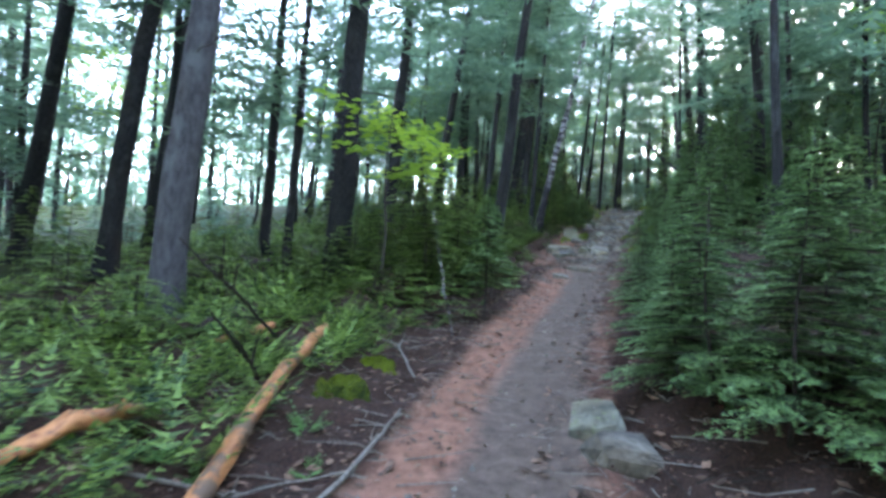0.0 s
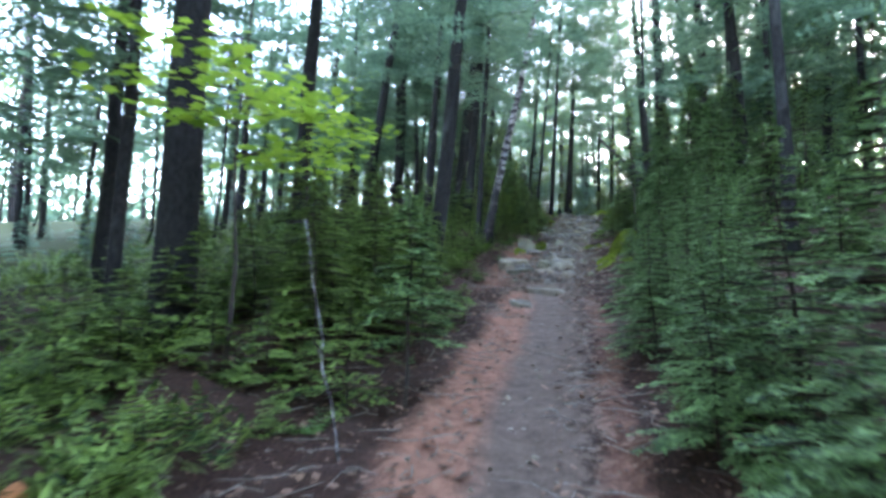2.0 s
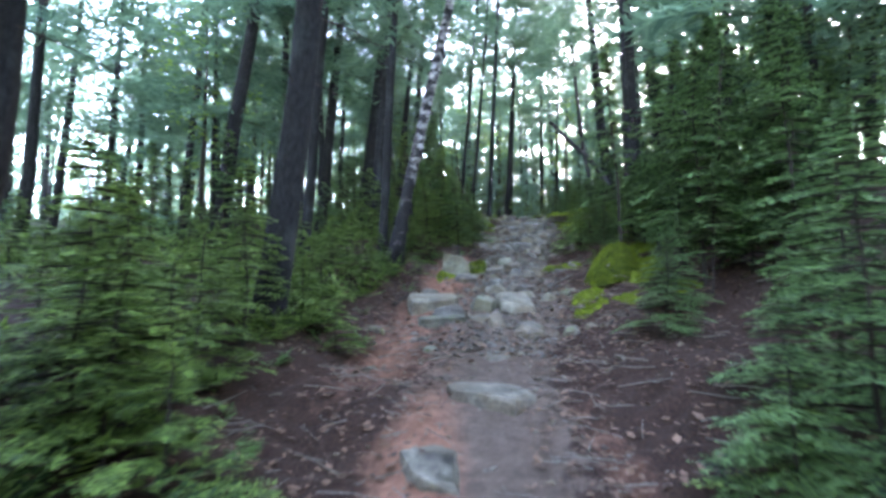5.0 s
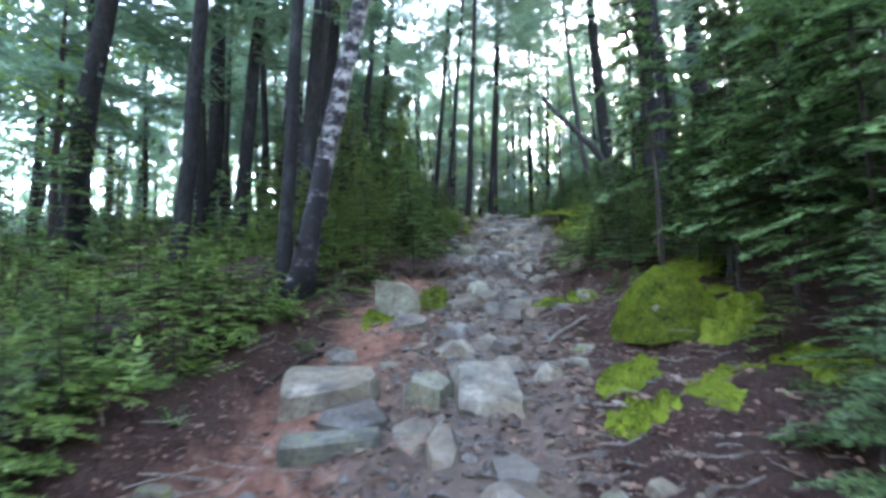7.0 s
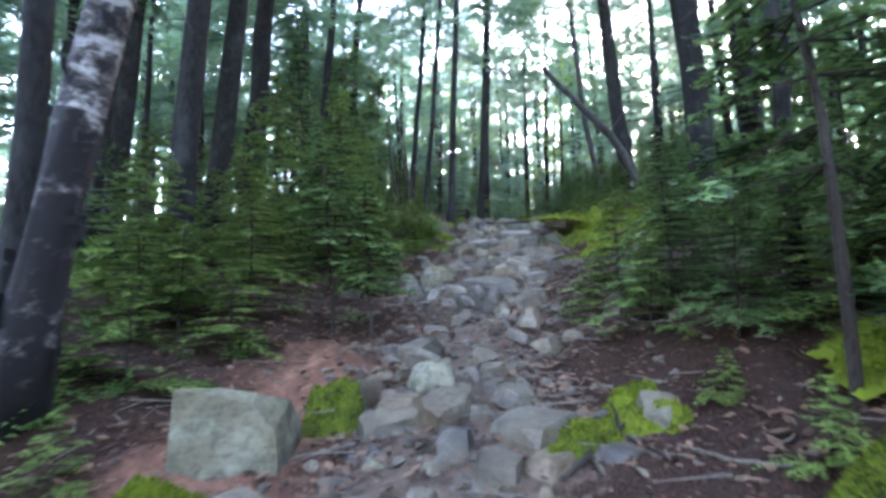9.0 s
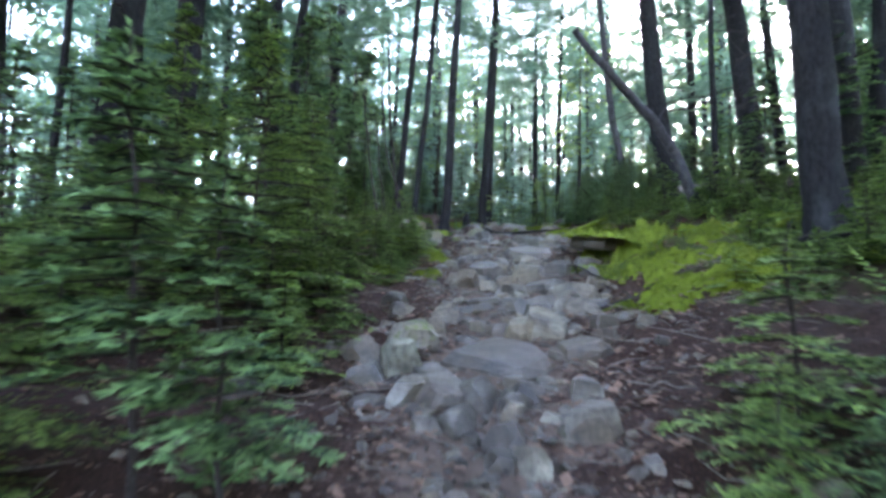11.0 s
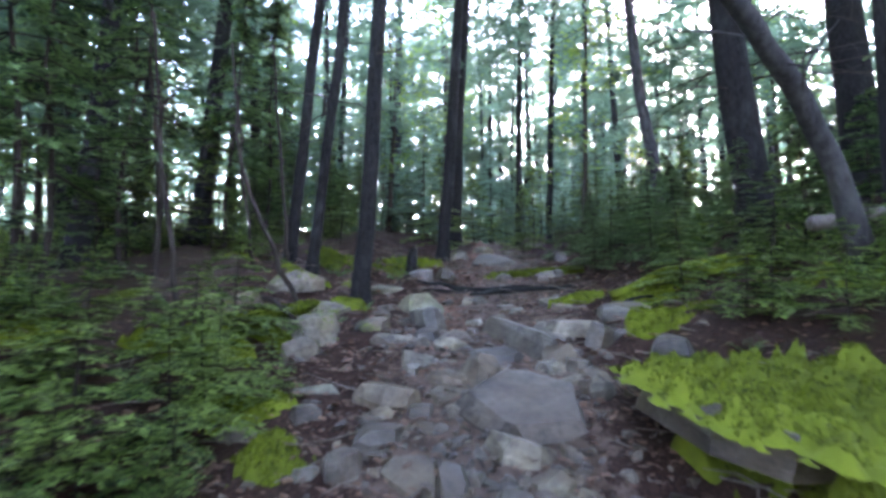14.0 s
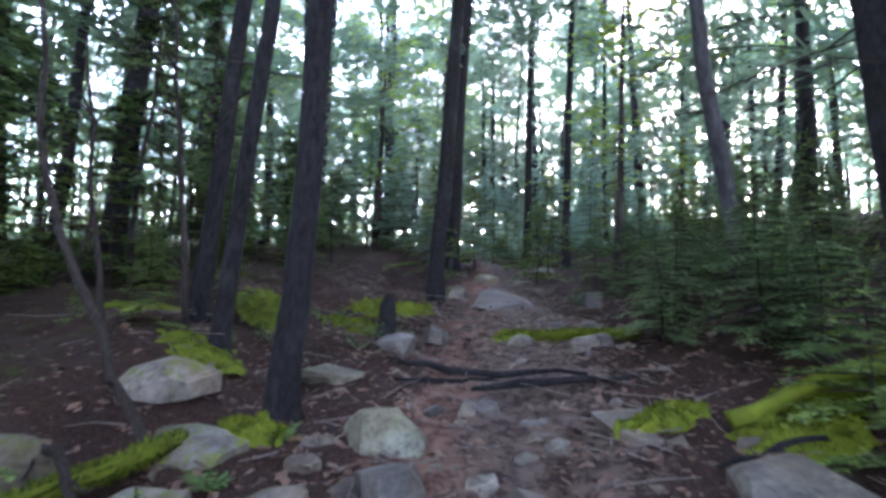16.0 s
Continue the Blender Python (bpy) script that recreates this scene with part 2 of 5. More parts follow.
class Soup:
    """Gathers the faces of one mesh."""

    def __init__(self):
        self.v, self.f, self.n = [], [], 0

    def add(self, verts, faces):
        verts = np.asarray(verts, dtype=float)
        self.v.append(verts)
        self.f.extend([tuple(int(i) + self.n for i in f) for f in faces])
        self.n += len(verts)

    def tris(self, tri):
        """tri: n x 3 x 3"""
        tri = np.asarray(tri)
        k = len(tri)
        self.v.append(tri.reshape(-1, 3))
        idx = np.arange(self.n, self.n + 3 * k).reshape(-1, 3)
        self.f.extend(map(tuple, idx.tolist()))
        self.n += 3 * k

    def quads(self, q):
        q = np.asarray(q)
        k = len(q)
        self.v.append(q.reshape(-1, 3))
        self.f.extend(map(tuple, np.arange(self.n, self.n + 4 * k).reshape(-1, 4).tolist()))
        self.n += 4 * k

    def tube(self, pts, radii, sides=7, rough=0.0, rng=None, flare=0.0):
        pts = np.asarray(pts, dtype=float)
        k = len(pts)
        tang = np.gradient(pts, axis=0)
        tang /= np.linalg.norm(tang, axis=1, keepdims=True) + 1e-9
        ref = np.array([1.0, 0, 0]) if abs(tang[0][0]) < 0.8 else np.array([0, 1.0, 0])
        a = np.cross(tang, ref)
        a /= np.linalg.norm(a, axis=1, keepdims=True)
        b = np.cross(tang, a)
        ang = np.linspace(0, 2 * math.pi, sides, endpoint=False)
        rad = np.asarray(radii, dtype=float)[:, None] * np.ones((k, sides))
        if rough and rng is not None:
            rad = rad * (1 + rough * rng.standard_normal((k, sides)))
        if flare:
            rad[0] *= 1 + flare * np.maximum(0, np.cos(ang * 2.5 + 1) + 0.4 * np.cos(ang * 4))
        ring = pts[:, None, :] + rad[:, :, None] * (np.cos(ang)[None, :, None] * a[:, None, :] + np.sin(ang)[None, :, None] * b[:, None, :])
        faces = []
        for i in range(k - 1):
            for j in range(sides):
                j2 = (j + 1) % sides
                faces.append((i * sides + j, i * sides + j2, (i + 1) * sides + j2, (i + 1) * sides + j))
        faces.append(tuple(range(sides - 1, -1, -1)))
        faces.append(tuple((k - 1) * sides + j for j in range(sides)))
        self.add(ring.reshape(-1, 3), faces)

    def mesh(self, name, mats, smooth=False):
        return mesh_of(name, np.concatenate(self.v), self.f, mats, None, smooth)


def unit(v):
    return v / (np.linalg.norm(v, axis=-1, keepdims=True) + 1e-9)


# ---- ground: one sheet to the horizon ----
def build_ground():
    near = np.arange(-3.0, 3.001, 0.07)
    out = 3.0 + np.cumsum(0.09 * 1.16 ** np.arange(1, 46))
    s = np.concatenate([-out[::-1], near, out])
    yn = np.arange(-1.0, 33.001, 0.08)
    yo = np.cumsum(0.12 * 1.15 ** np.arange(1, 50))
    ys = np.concatenate([-1.0 - yo[:42][::-1], yn, 33.0 + yo])
    Y, S = np.meshgrid(ys, s, indexing='ij')
    X = centre(np.clip(Y, -6, 60)) + S
    Zg = relief(X, Y)
    f, lat = lateral(X, Y)
    edge = worn_edge(f, lat)
    ny, ns = Y.shape
    verts = np.stack([X, Y, Zg], -1).reshape(-1, 3)
    idx = np.arange(ny * ns).reshape(ny, ns)
    faces = np.stack([idx[:-1, :-1], idx[:-1, 1:], idx[1:, 1:], idx[1:, :-1]], -1).reshape(-1, 4)
    me = mesh_of("ground", verts, faces, [GROUND], None, True)
    red = np.exp(-((lat + 0.42) / 0.26) ** 2) * np.clip((13 - f) / 2, 0, 1) * np.clip((f + 4) / 2, 0, 1) * 1.0
    red = np.maximum(red, 0.42 * np.exp(-((lat - 0.7) / 0.2) ** 2) * np.clip((13 - f) / 2, 0, 1))
    red = np.maximum(red, 0.62 * np.exp(-((lat + 1.0) / 0.5) ** 2) * np.clip((f - 11) / 2, 0, 1) * np.clip((19 - f) / 1.5, 0, 1))
    red = np.maximum(red, 0.40 * np.exp(-((lat + 0.5) / 0.35) ** 2) * np.clip((f - 24) / 2, 0, 1))
    green = np.clip((lat - 1.0) / 1.0, 0, 1) * np.exp(-((f - 22.5) / 2.5) ** 2) * 0.75
    green = np.maximum(green, np.clip((-lat - 1.3) / 1.5, 0, 1) * 0.45)
    green = np.maximum(green, np.clip((lat - 1.6) / 1.5, 0, 1) * 0.4)
    att = me.color_attributes.new("soil", 'FLOAT_COLOR', 'POINT')
    green = np.maximum(green, np.clip((np.abs(lat) - 5) / 5, 0, 1) * 0.9)
    worn = edge * np.interp(f, [0, 13, 16, 24, 25.5], [0.8, 0.75, 0.5, 0.5, 0.42])
    col = np.stack([worn, red, green, np.ones_like(edge)], -1).reshape(-1)
    att.data.foreach_set("color", col.astype(np.float32))
    return tagged(new("ground", me), "brown forest floor with a worn earthen trail", "ground", "", "structure")


build_ground()

# ---- foliage ----
def needles(soup, a, b, up, size, width, pitch, rng, side=0.8):
    """Two-sided combs of needles along the segments a to b."""
    a, b, up = np.asarray(a), np.asarray(b), np.asarray(up)
    length = np.linalg.norm(b - a, axis=1)
    count = np.maximum(1, np.ceil(length / pitch)).astype(int)
    seg = np.repeat(np.arange(len(a)), count)
    start = np.concatenate([[0], np.cumsum(count)[:-1]])
    t = (np.arange(len(seg)) - start[seg] + 0.5) / count[seg]
    for sign in (-1, 1):
        tt = np.clip(t + rng.uniform(-0.4, 0.4, len(seg)) / count[seg], 0, 1)
        p = a[seg] + (b - a)[seg] * tt[:, None]
        d = unit(b - a)[seg]
        s = unit(np.cross(d, up[seg])) * sign
        way = unit(d * 0.65 + s * side + up[seg] * rng.uniform(-0.15, 0.4, (len(seg), 1)) + rng.normal(0, 0.1, (len(seg), 3)))
        ln = size * rng.uniform(0.7, 1.15, (len(seg), 1)) * (1 - 0.35 * tt[:, None])
        soup.tris(np.stack([p - d * width / 2, p + d * width / 2, p + way * ln], 1))


def conifer(height, radius, rng, low=0.1, gap=0.09, per=5, twig=0.105, size=0.066, width=0.038, pitch=0.036, droop=0.25, rise=0.15, trunk_r=0.012, power=0.85):
    """Wood and foliage of one conifer: whorls of flat sprays round a stem."""
    wood, leaf = Soup(), Soup()
    k = 7
    wob = np.cumsum(rng.normal(0, 0.012 * height, (k, 2)), axis=0)
    zs = np.linspace(0, height, k)
    stem = np.column_stack([wob - wob[0], zs])
    wood.tube(stem, np.linspace(trunk_r * height, 0.004, k), 6)
    A, B, U = [], [], []
    z = low * height
    while z < height * 0.985:
        top = 1 - z / height
        base = np.array([np.interp(z, zs, stem[:, 0]), np.interp(z, zs, stem[:, 1]), z])
        for _ in range(max(3, int(per * (0.6 + 0.5 * top)))):
            az = rng.uniform(0, 2 * math.pi)
            ln = radius * (top ** power) * rng.uniform(0.6, 1.1) + 0.04 * height * 0.5
            out = np.array([math.cos(az), math.sin(az), 0])
            steps = 5
            tt = np.linspace(0, 1, steps)
            curve = base + out * (ln * tt)[:, None] + np.array([0, 0, 1.0]) * (rise * ln * tt - droop * ln * tt ** 2)[:, None]
            curve += rng.normal(0, 0.02 * ln, (steps, 3)) * tt[:, None]
            wood.tube(curve[::4], [0.006 * height ** 0.5, 0.0015], 3)
            nt = max(3, int(ln / twig))
            for i in range(nt):
                u = 0.18 + 0.82 * (i + rng.uniform(0.2, 0.8)) / nt
                p = np.array([np.interp(u, tt, curve[:, c]) for c in range(3)])
                d = unit(curve[min(steps - 1, int(u * 4) + 1)] - curve[int(min(u, 0.99) * 4)])
                s = unit(np.cross(d, [0, 0, 1.0]))
                sl = ln * (0.5 * (1 - u) + 0.13) * rng.uniform(0.7, 1.2)
                for sg in (-1, 1):
                    w = unit(d * 0.75 + s * sg * 0.8 + np.array([0, 0, rng.uniform(-0.25, 0.1)]))
                    q = p + w * sl
                    A.append(p), B.append(q), U.append(unit(np.cross(np.cross(w, [0, 0, 1.0]), w)))
            for i in range(steps - 1):
                A.append(curve[i]), B.append(curve[i + 1]), U.append([0, 0, 1.0])
        z += gap * rng.uniform(0.75, 1.25) * (0.5 + 0.6 * top) * max(1, height * 0.55)
    A.append(stem[-2]), B.append(stem[-1]), U.append([1.0, 0, 0])
    needles(leaf, A, B, U, size, width, pitch, rng)
    return wood, leaf


def sapling_kind(name, label, mat, seed, **kw):
    rng = np.random.default_rng(seed)
    wood, leaf = conifer(rng=rng, **kw)
    ob = holder(name, pose(0, 0, -200), label, "sapling")
    put_part("trunk", wood.mesh("sapling_trunk", [TWIG]), ob)
    put_part("crown", leaf.mesh("sapling_crown", [mat]), ob)
    return ob


def plant(kind, f, s, scale=1.0, turn=0.0, label="", group="", sink=0.03):
    x, y = beside(f, s)
    return plant_at(kind, x, y, scale, turn, label, group, sink)


USED = set()      # the model itself is planted as the first of its kind


def plant_at(kind, x, y, scale=1.0, turn=0.0, label="", group="", sink=0.03, lean=(0, 0)):
    m = pose(x, y, floor_z(x, y) - sink, lean[1], lean[0], turn) @ Matrix.Scale(scale, 4)
    if kind.name not in USED:
        USED.add(kind.name)
        kind.matrix_basis = m
        ob = kind
    else:
        ob = copy_thing(kind, m)
        ob.matrix_basis = m
    return tagged(ob, label, "", group)


TALL = [sapling_kind("spruce_sapling", "dense young green spruce beside the trail", NEEDLE, 11 + i, height=2.2, radius=h, trunk_r=0.009, per=5, size=0.056, width=0.024, pitch=0.027) for i, h in enumerate((0.85, 0.75, 0.95))]
TALL_LIGHT = [sapling_kind("spruce_sapling", "young light green spruce beside the trail", NEEDLE_LIGHT, 14 + i, height=2.2, radius=h, trunk_r=0.009, per=5, size=0.056, width=0.024, pitch=0.027) for i, h in enumerate((0.85, 0.75, 0.95))]
SLIM = [sapling_kind("spruce_sapling", "thin young spruce with bare lower stem", NEEDLE, 31 + i, height=1.7, radius=0.6, low=0.32, trunk_r=0.010, per=5) for i in range(2)]
SHORT = [sapling_kind("spruce_sapling", "low bushy light green spruce seedling", NEEDLE_LIGHT, 51 + i, height=0.7, radius=0.48, per=5, gap=0.08, twig=0.085, size=0.046, width=0.02, pitch=0.024, trunk_r=0.012) for i in range(3)]
MIDS = [sapling_kind("spruce_sapling", "young spruce in the shade of the forest", NEEDLE, 71 + i, height=2.4, radius=0.95, per=4, twig=0.17, size=0.11, width=0.065, pitch=0.06, gap=0.12, trunk_r=0.009) for i in range(2)]
SHADE = [sapling_kind("spruce_sapling", "tall thin spruce with dead lower branches", NEEDLE, 81 + i, height=5.0, radius=1.1, low=0.28, per=4, twig=0.16, size=0.11, width=0.06, pitch=0.06, gap=0.1, trunk_r=0.008, droop=0.4) for i in range(2)]

# ---- trees ----


def crown_mesh(seed, height, low, reach, size, width, pitch, twig, gap, closing=1.0):
    rng = np.random.default_rng(seed)
    leaf, A, B, U = Soup(), [], [], []
    z = low
    while z < height:
        top = (height - z) / (height - low)
        for _ in range(rng.integers(2, 5)):
            az = rng.uniform(0, 2 * math.pi)
            ln = reach * (0.25 + 0.75 * min(1, top * 1.6)) * rng.uniform(0.5, 1.15)
            o = np.array([math.cos(az), math.sin(az), 0])
            tt = np.linspace(0, 1, 5)
            curve = np.array([0, 0, z]) + o * (ln * tt)[:, None] + np.array([0, 0, 1.0]) * (0.12 * ln * tt - 0.28 * ln * tt ** 2)[:, None]
            leaf.tube(curve, np.linspace(0.022, 0.006, 5), 3)
            nt = max(3, int(ln / twig))
            for i in range(nt):
                u = 0.3 + 0.7 * (i + rng.uniform(0, 1)) / nt
                p = np.array([np.interp(u, tt, curve[:, c]) for c in range(3)])
                for sg in (-1, 1):
                    s = np.array([-o[1], o[0], 0]) * sg
                    w = unit(o * 0.7 + s * 0.8 + np.array([0, 0, rng.uniform(-0.5, 0.05)]))
                    A.append(p), B.append(p + w * ln * (0.4 * (1 - u) + 0.14) * rng.uniform(0.6, 1.3)), U.append([0, 0, 1.0])
        # extra whorls above 8 m, largely unseen, block overhead sky from the ground
        z += gap * rng.uniform(0.5, 1.5) * (closing if z > 8 else 1)
    needles(leaf, A, B, U, size, width, pitch, rng, 0.7)
    return leaf.mesh("tree_crown", [CANOPY])


CROWNS = [crown_mesh(100 + i, 15 + i, lo, 2.9, 0.27, 0.08, 0.16, 0.28, 0.85, 0.4) for i, lo in enumerate((5.2, 4.2, 6.2))]
CROWNS_FAR = [crown_mesh(120 + i, 13 + i, lo, 3.0, 0.48, 0.12, 0.26, 0.4, 0.72) for i, lo in enumerate((3.4, 4.6, 2.6, 5.6))]


def dead_branch(rng, z0, z1, reach, r):
    soup = Soup()
    az, z, ln = rng.uniform(0, 2 * math.pi), rng.uniform(z0, z1), reach * rng.uniform(0.35, 1.1)
    o = np.array([math.cos(az), math.sin(az), 0])
    tt = np.linspace(0, 1, 5)
    c = np.array([0, 0, z]) + o * (r * 0.6 + ln * tt)[:, None] + np.array([0, 0, 1.0]) * (rng.uniform(-0.25, 0.15) * ln * tt - 0.12 * ln * tt ** 2)[:, None]
    c += rng.normal(0, 0.025 * ln, (5, 3)) * tt[:, None]
    soup.tube(c, np.linspace(0.012, 0.003, 5), 4)
    for _ in range(4):
        u = rng.uniform(0.3, 0.9)
        p = np.array([np.interp(u, tt, c[:, k]) for k in range(3)])
        w = unit(o + rng.normal(0, 0.7, 3)) * ln * 0.3
        soup.tube(np.array([p, p + w * 0.5 + [0, 0, -0.01], p + w]), [0.005, 0.003, 0.0015], 3)
    return soup.mesh("dead_branch", [TWIG])


TREES = 0


def tree(x, y, r, lean=0.0, height=17.0, bark=None, label="", bend=0.0, crown=0, dead=8, name="spruce_tree", category="tree", reach=1.1):
    """A standing tree: lean is metres to the right for each metre of height, bend the bow of the stem."""
    global TREES
    TREES += 1
    rng = np.random.default_rng(500 + TREES)
    ob = holder(name, pose(x, y, floor_z(x, y) - 0.08), label or "tall dark conifer trunk rising from the undergrowth", category, "forest trees")
    right = np.array([0.975, -0.22])
    zs = np.array([0, 0.12, 0.35, 0.8, 1.6, 2.6, 3.8, 5.2, 7, 9, 11.5, 14, height])
    off = lean * zs + bend * np.sin(zs / height * math.pi * 1.5)
    pts = np.column_stack([right[0] * off, right[1] * off, zs])
    pts[3:, :2] += np.cumsum(rng.normal(0, 0.025, (len(zs) - 3, 2)), axis=0)
    rad = r * (1 - 0.88 * zs / height)
    rad[:3] *= [1.5, 1.22, 1.08]
    soup = Soup()
    soup.tube(pts, rad, 14, 0.035, rng, 0.35)
    put_part("trunk", soup.mesh("tree_trunk", [bark or BARK], True), ob)
    tilt = Matrix.Rotation(math.atan(lean), 4, Vector((-right[1], right[0], 0)))
    if crown is not None:
        c = put_part("crown", CROWNS[crown % len(CROWNS)], ob)
        c.matrix_basis = tilt @ pose(0, 0, 0, 0, 0, rng.uniform(0, 360))
    for _ in range(dead):
        put_part("dead_branch", dead_branch(rng, 1.6, 6.0, reach, r), ob).matrix_basis = tilt
    return ob


GREY_TREE = "smooth grey trunk standing among ferns and seedlings"
tree(-2.96, 5.75, 0.19, 0.035, bark=BARK_GREY, label=GREY_TREE, bend=0.1, crown=1, dead=3)
tree(-1.65, 8.2, 0.2, 0.05, label="thick dark spruce trunk above young spruces", crown=0, dead=4)
tree(-5.4, 8.6, 0.17, 0.11, crown=2)
tree(-8.2, 10.4, 0.18, 0.10, crown=0)
tree(-6.6, 12.0, 0.15, 0.10, crown=1)
tree(-2.75, 9.4, 0.085, 0.02, 13, crown=None, label="slender straight dark conifer trunk")
tree(-1.54, 13.8, 0.17, 0.05, crown=2)
tree(1.22, 13.6, 0.165, 0.085, label="dark spruce trunk at the edge of the clearing", crown=1, dead=6)
tree(2.74, 17.5, 0.085, 0.055, 15, crown=0, label="straight dark conifer beside a leaning birch")
tree(2.85, 20.6, 0.15, 0.075, crown=2)
tree(-0.5, 20.2, 0.18, 0.12, crown=1)
tree(1.35, 18.8, 0.11, 0.075, crown=0)
tree(1.6, 22.4, 0.15, 0.08, crown=2)
tree(2.77, 23.3, 0.19, 0.10, crown=None)
tree(3.15, 24.7, 0.20, 0.09, crown=0)
tree(7.55, 26.85, 0.092, 0.05, crown=2, label="dark slim conifer trunk beside the trail", dead=4)
tree(9.58, 30.8, 0.115, 0.055, crown=0, dead=3)
tree(10.7, 33.6, 0.14, 0.04, crown=1, dead=2)
tree(6.85, 28.4, 0.08, 0.09, crown=1, dead=10)
tree(7.1, 27.7, 0.068, 0.085, crown=None, dead=10)
tree(12.15, 26.3, 0.21, -0.06, crown=2, label="thick dark spruce trunk with bare dead branches", dead=30, reach=2.3)
tree(12.6, 28.5, 0.1, -0.08, bark=BARK_GREY, crown=None, dead=8, label="pale grey trunk leaning over young spruces")
tree(15.0, 27.1, 0.27, -0.08, crown=0, dead=8)
tree(11.75, 24.5, 0.06, 0.0, 12, crown=None, dead=5)
tree(10.0, 21.0, 0.2, -0.03, crown=1, dead=8)
tree(7.45, 17.15, 0.06, 0.0, 11, crown=None, dead=14)
tree(6.75, 10.9, 0.11, -0.03, crown=None)
tree(13.1, 23.3, 0.25, -0.03, crown=0)
tree(8.6, 14.6, 0.16, -0.05, crown=1)
tree(13.2, 35.6, 0.10, 0.03, crown=2, dead=3)
tree(13.4, 34.0, 0.09, 0.03, crown=0, dead=3)
tree(5.3, 31.5, 0.16, 0.08, crown=1)
tree(4.4, 28.6, 0.13, 0.09, crown=None)

# leaning birch with peeling bark
rng = np.random.default_rng(7)
birch = holder("birch_tree", pose(2.9, 17.2, floor_z(2.9, 17.2) - 0.1), "leaning birch with peeling white and black bark", "tree")
soup = Soup()
zs = np.linspace(0, 11, 22)
lean_x = 0.21 * zs - 0.02 * np.sin(zs)
soup.tube(np.column_stack([lean_x * 0.97, -lean_x * 0.22, zs]), 0.115 * (1 - 0.75 * zs / 11) * np.where(zs < 0.6, 1.25, 1), 14, 0.09, rng, 0.3)
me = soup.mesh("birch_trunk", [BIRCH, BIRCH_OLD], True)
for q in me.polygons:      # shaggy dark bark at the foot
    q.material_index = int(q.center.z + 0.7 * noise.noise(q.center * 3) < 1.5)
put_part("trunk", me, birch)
soup = Soup()
for i in range(80):      # curls of loose bark
    z = rng.uniform(0.3, 4.5)
    az = rng.uniform(0, 2 * math.pi)
    r0 = 0.115 * (1 - 0.75 * z / 11) + 0.004
    lx = 0.21 * z - 0.02 * math.sin(z)
    o, sd = np.array([math.cos(az), math.sin(az), 0]), np.array([-math.sin(az), math.cos(az), 0])
    c = np.array([lx * 0.97, -lx * 0.22, z])
    w, h = rng.uniform(0.02, 0.06), rng.uniform(0.02, 0.05)
    rows = [(c + o * r0, 0), (c + o * (r0 + 0.012) + sd * w * 0.5, 1), (c + o * (r0 + 0.035) + sd * w, 2)]
    q = []
    for p, k in rows:
        q += [p + [0, 0, -h], p + [0, 0, h * rng.uniform(0.6, 1.1)]]
    soup.add(np.array(q), [(0, 2, 3, 1), (2, 4, 5, 3)])
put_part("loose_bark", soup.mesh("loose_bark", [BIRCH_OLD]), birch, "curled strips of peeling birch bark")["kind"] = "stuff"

# dead tree leaning over from the slope
def pole(name, pts, radii, mat, label, category, sides=9, seed=1, stubs=0, stub_len=0.5, rough=0.05, wob=0.0022):
    rng = np.random.default_rng(seed)
    pts = np.asarray(pts, dtype=float)
    t = np.linspace(0, 1, len(pts))
    tt = np.linspace(0, 1, max(8, 3 * len(pts)))
    fine = np.column_stack([np.interp(tt, t, pts[:, k]) for k in range(3)])
    ln = np.linalg.norm(pts[-1] - pts[0])
    fine[1:-1] += rng.normal(0, wob * ln, (len(tt) - 2, 3))
    soup = Soup()
    rr = np.interp(tt, np.linspace(0, 1, len(radii)), radii)
    origin = fine[0].copy()
    soup.tube(fine - origin, rr, sides, rough, rng)
    ob = holder(name, pose(*origin), label, category)
    put_part("trunk" if radii[0] > 0.03 else "stem", soup.mesh(name, [mat], True), ob)
    for i in range(stubs):
        u = rng.uniform(0.12, 0.95)
        p = np.array([np.interp(u, tt, fine[:, k]) for k in range(3)]) - origin
        w = unit(rng.normal(0, 1, 3) + (fine[-1] - fine[0]) / ln * 0.6) * stub_len * rng.uniform(0.4, 1.2)
        s2 = Soup()
        s2.tube(np.array([p, p + w * 0.4 + [0, 0, 0.02], p + w * 0.75, p + w + rng.normal(0, 0.03, 3)]), [0.012, 0.009, 0.006, 0.003], 5)
        put_part("branch", s2.mesh("branch", [mat]), ob)
    return ob


def on_floor(x, y, dz=0.0):
    return (x, y, floor_z(x, y) + dz)


pole("dead_leaning_tree", [on_floor(11.3, 24.4, -0.1), (10.85, 24.32, 6.95), (10.45, 24.22, 7.4), (9.8, 24.06, 7.85), (9.26, 23.91, 8.2), (8.75, 23.78, 8.6)], [0.1, 0.085, 0.08, 0.07, 0.055, 0.045], BARK_GREY,
     "bare dead tree leaning from the slope", "dead tree", 10, 5, 10, 0.8)
pole("fallen_log", [on_floor(11.3, 24.9, 0.35), on_floor(13.2, 25.1, 0.25)], [0.07, 0.05], DEAD, "grey fallen log lying on the slope", "log", 8, 6, 3, 0.4)

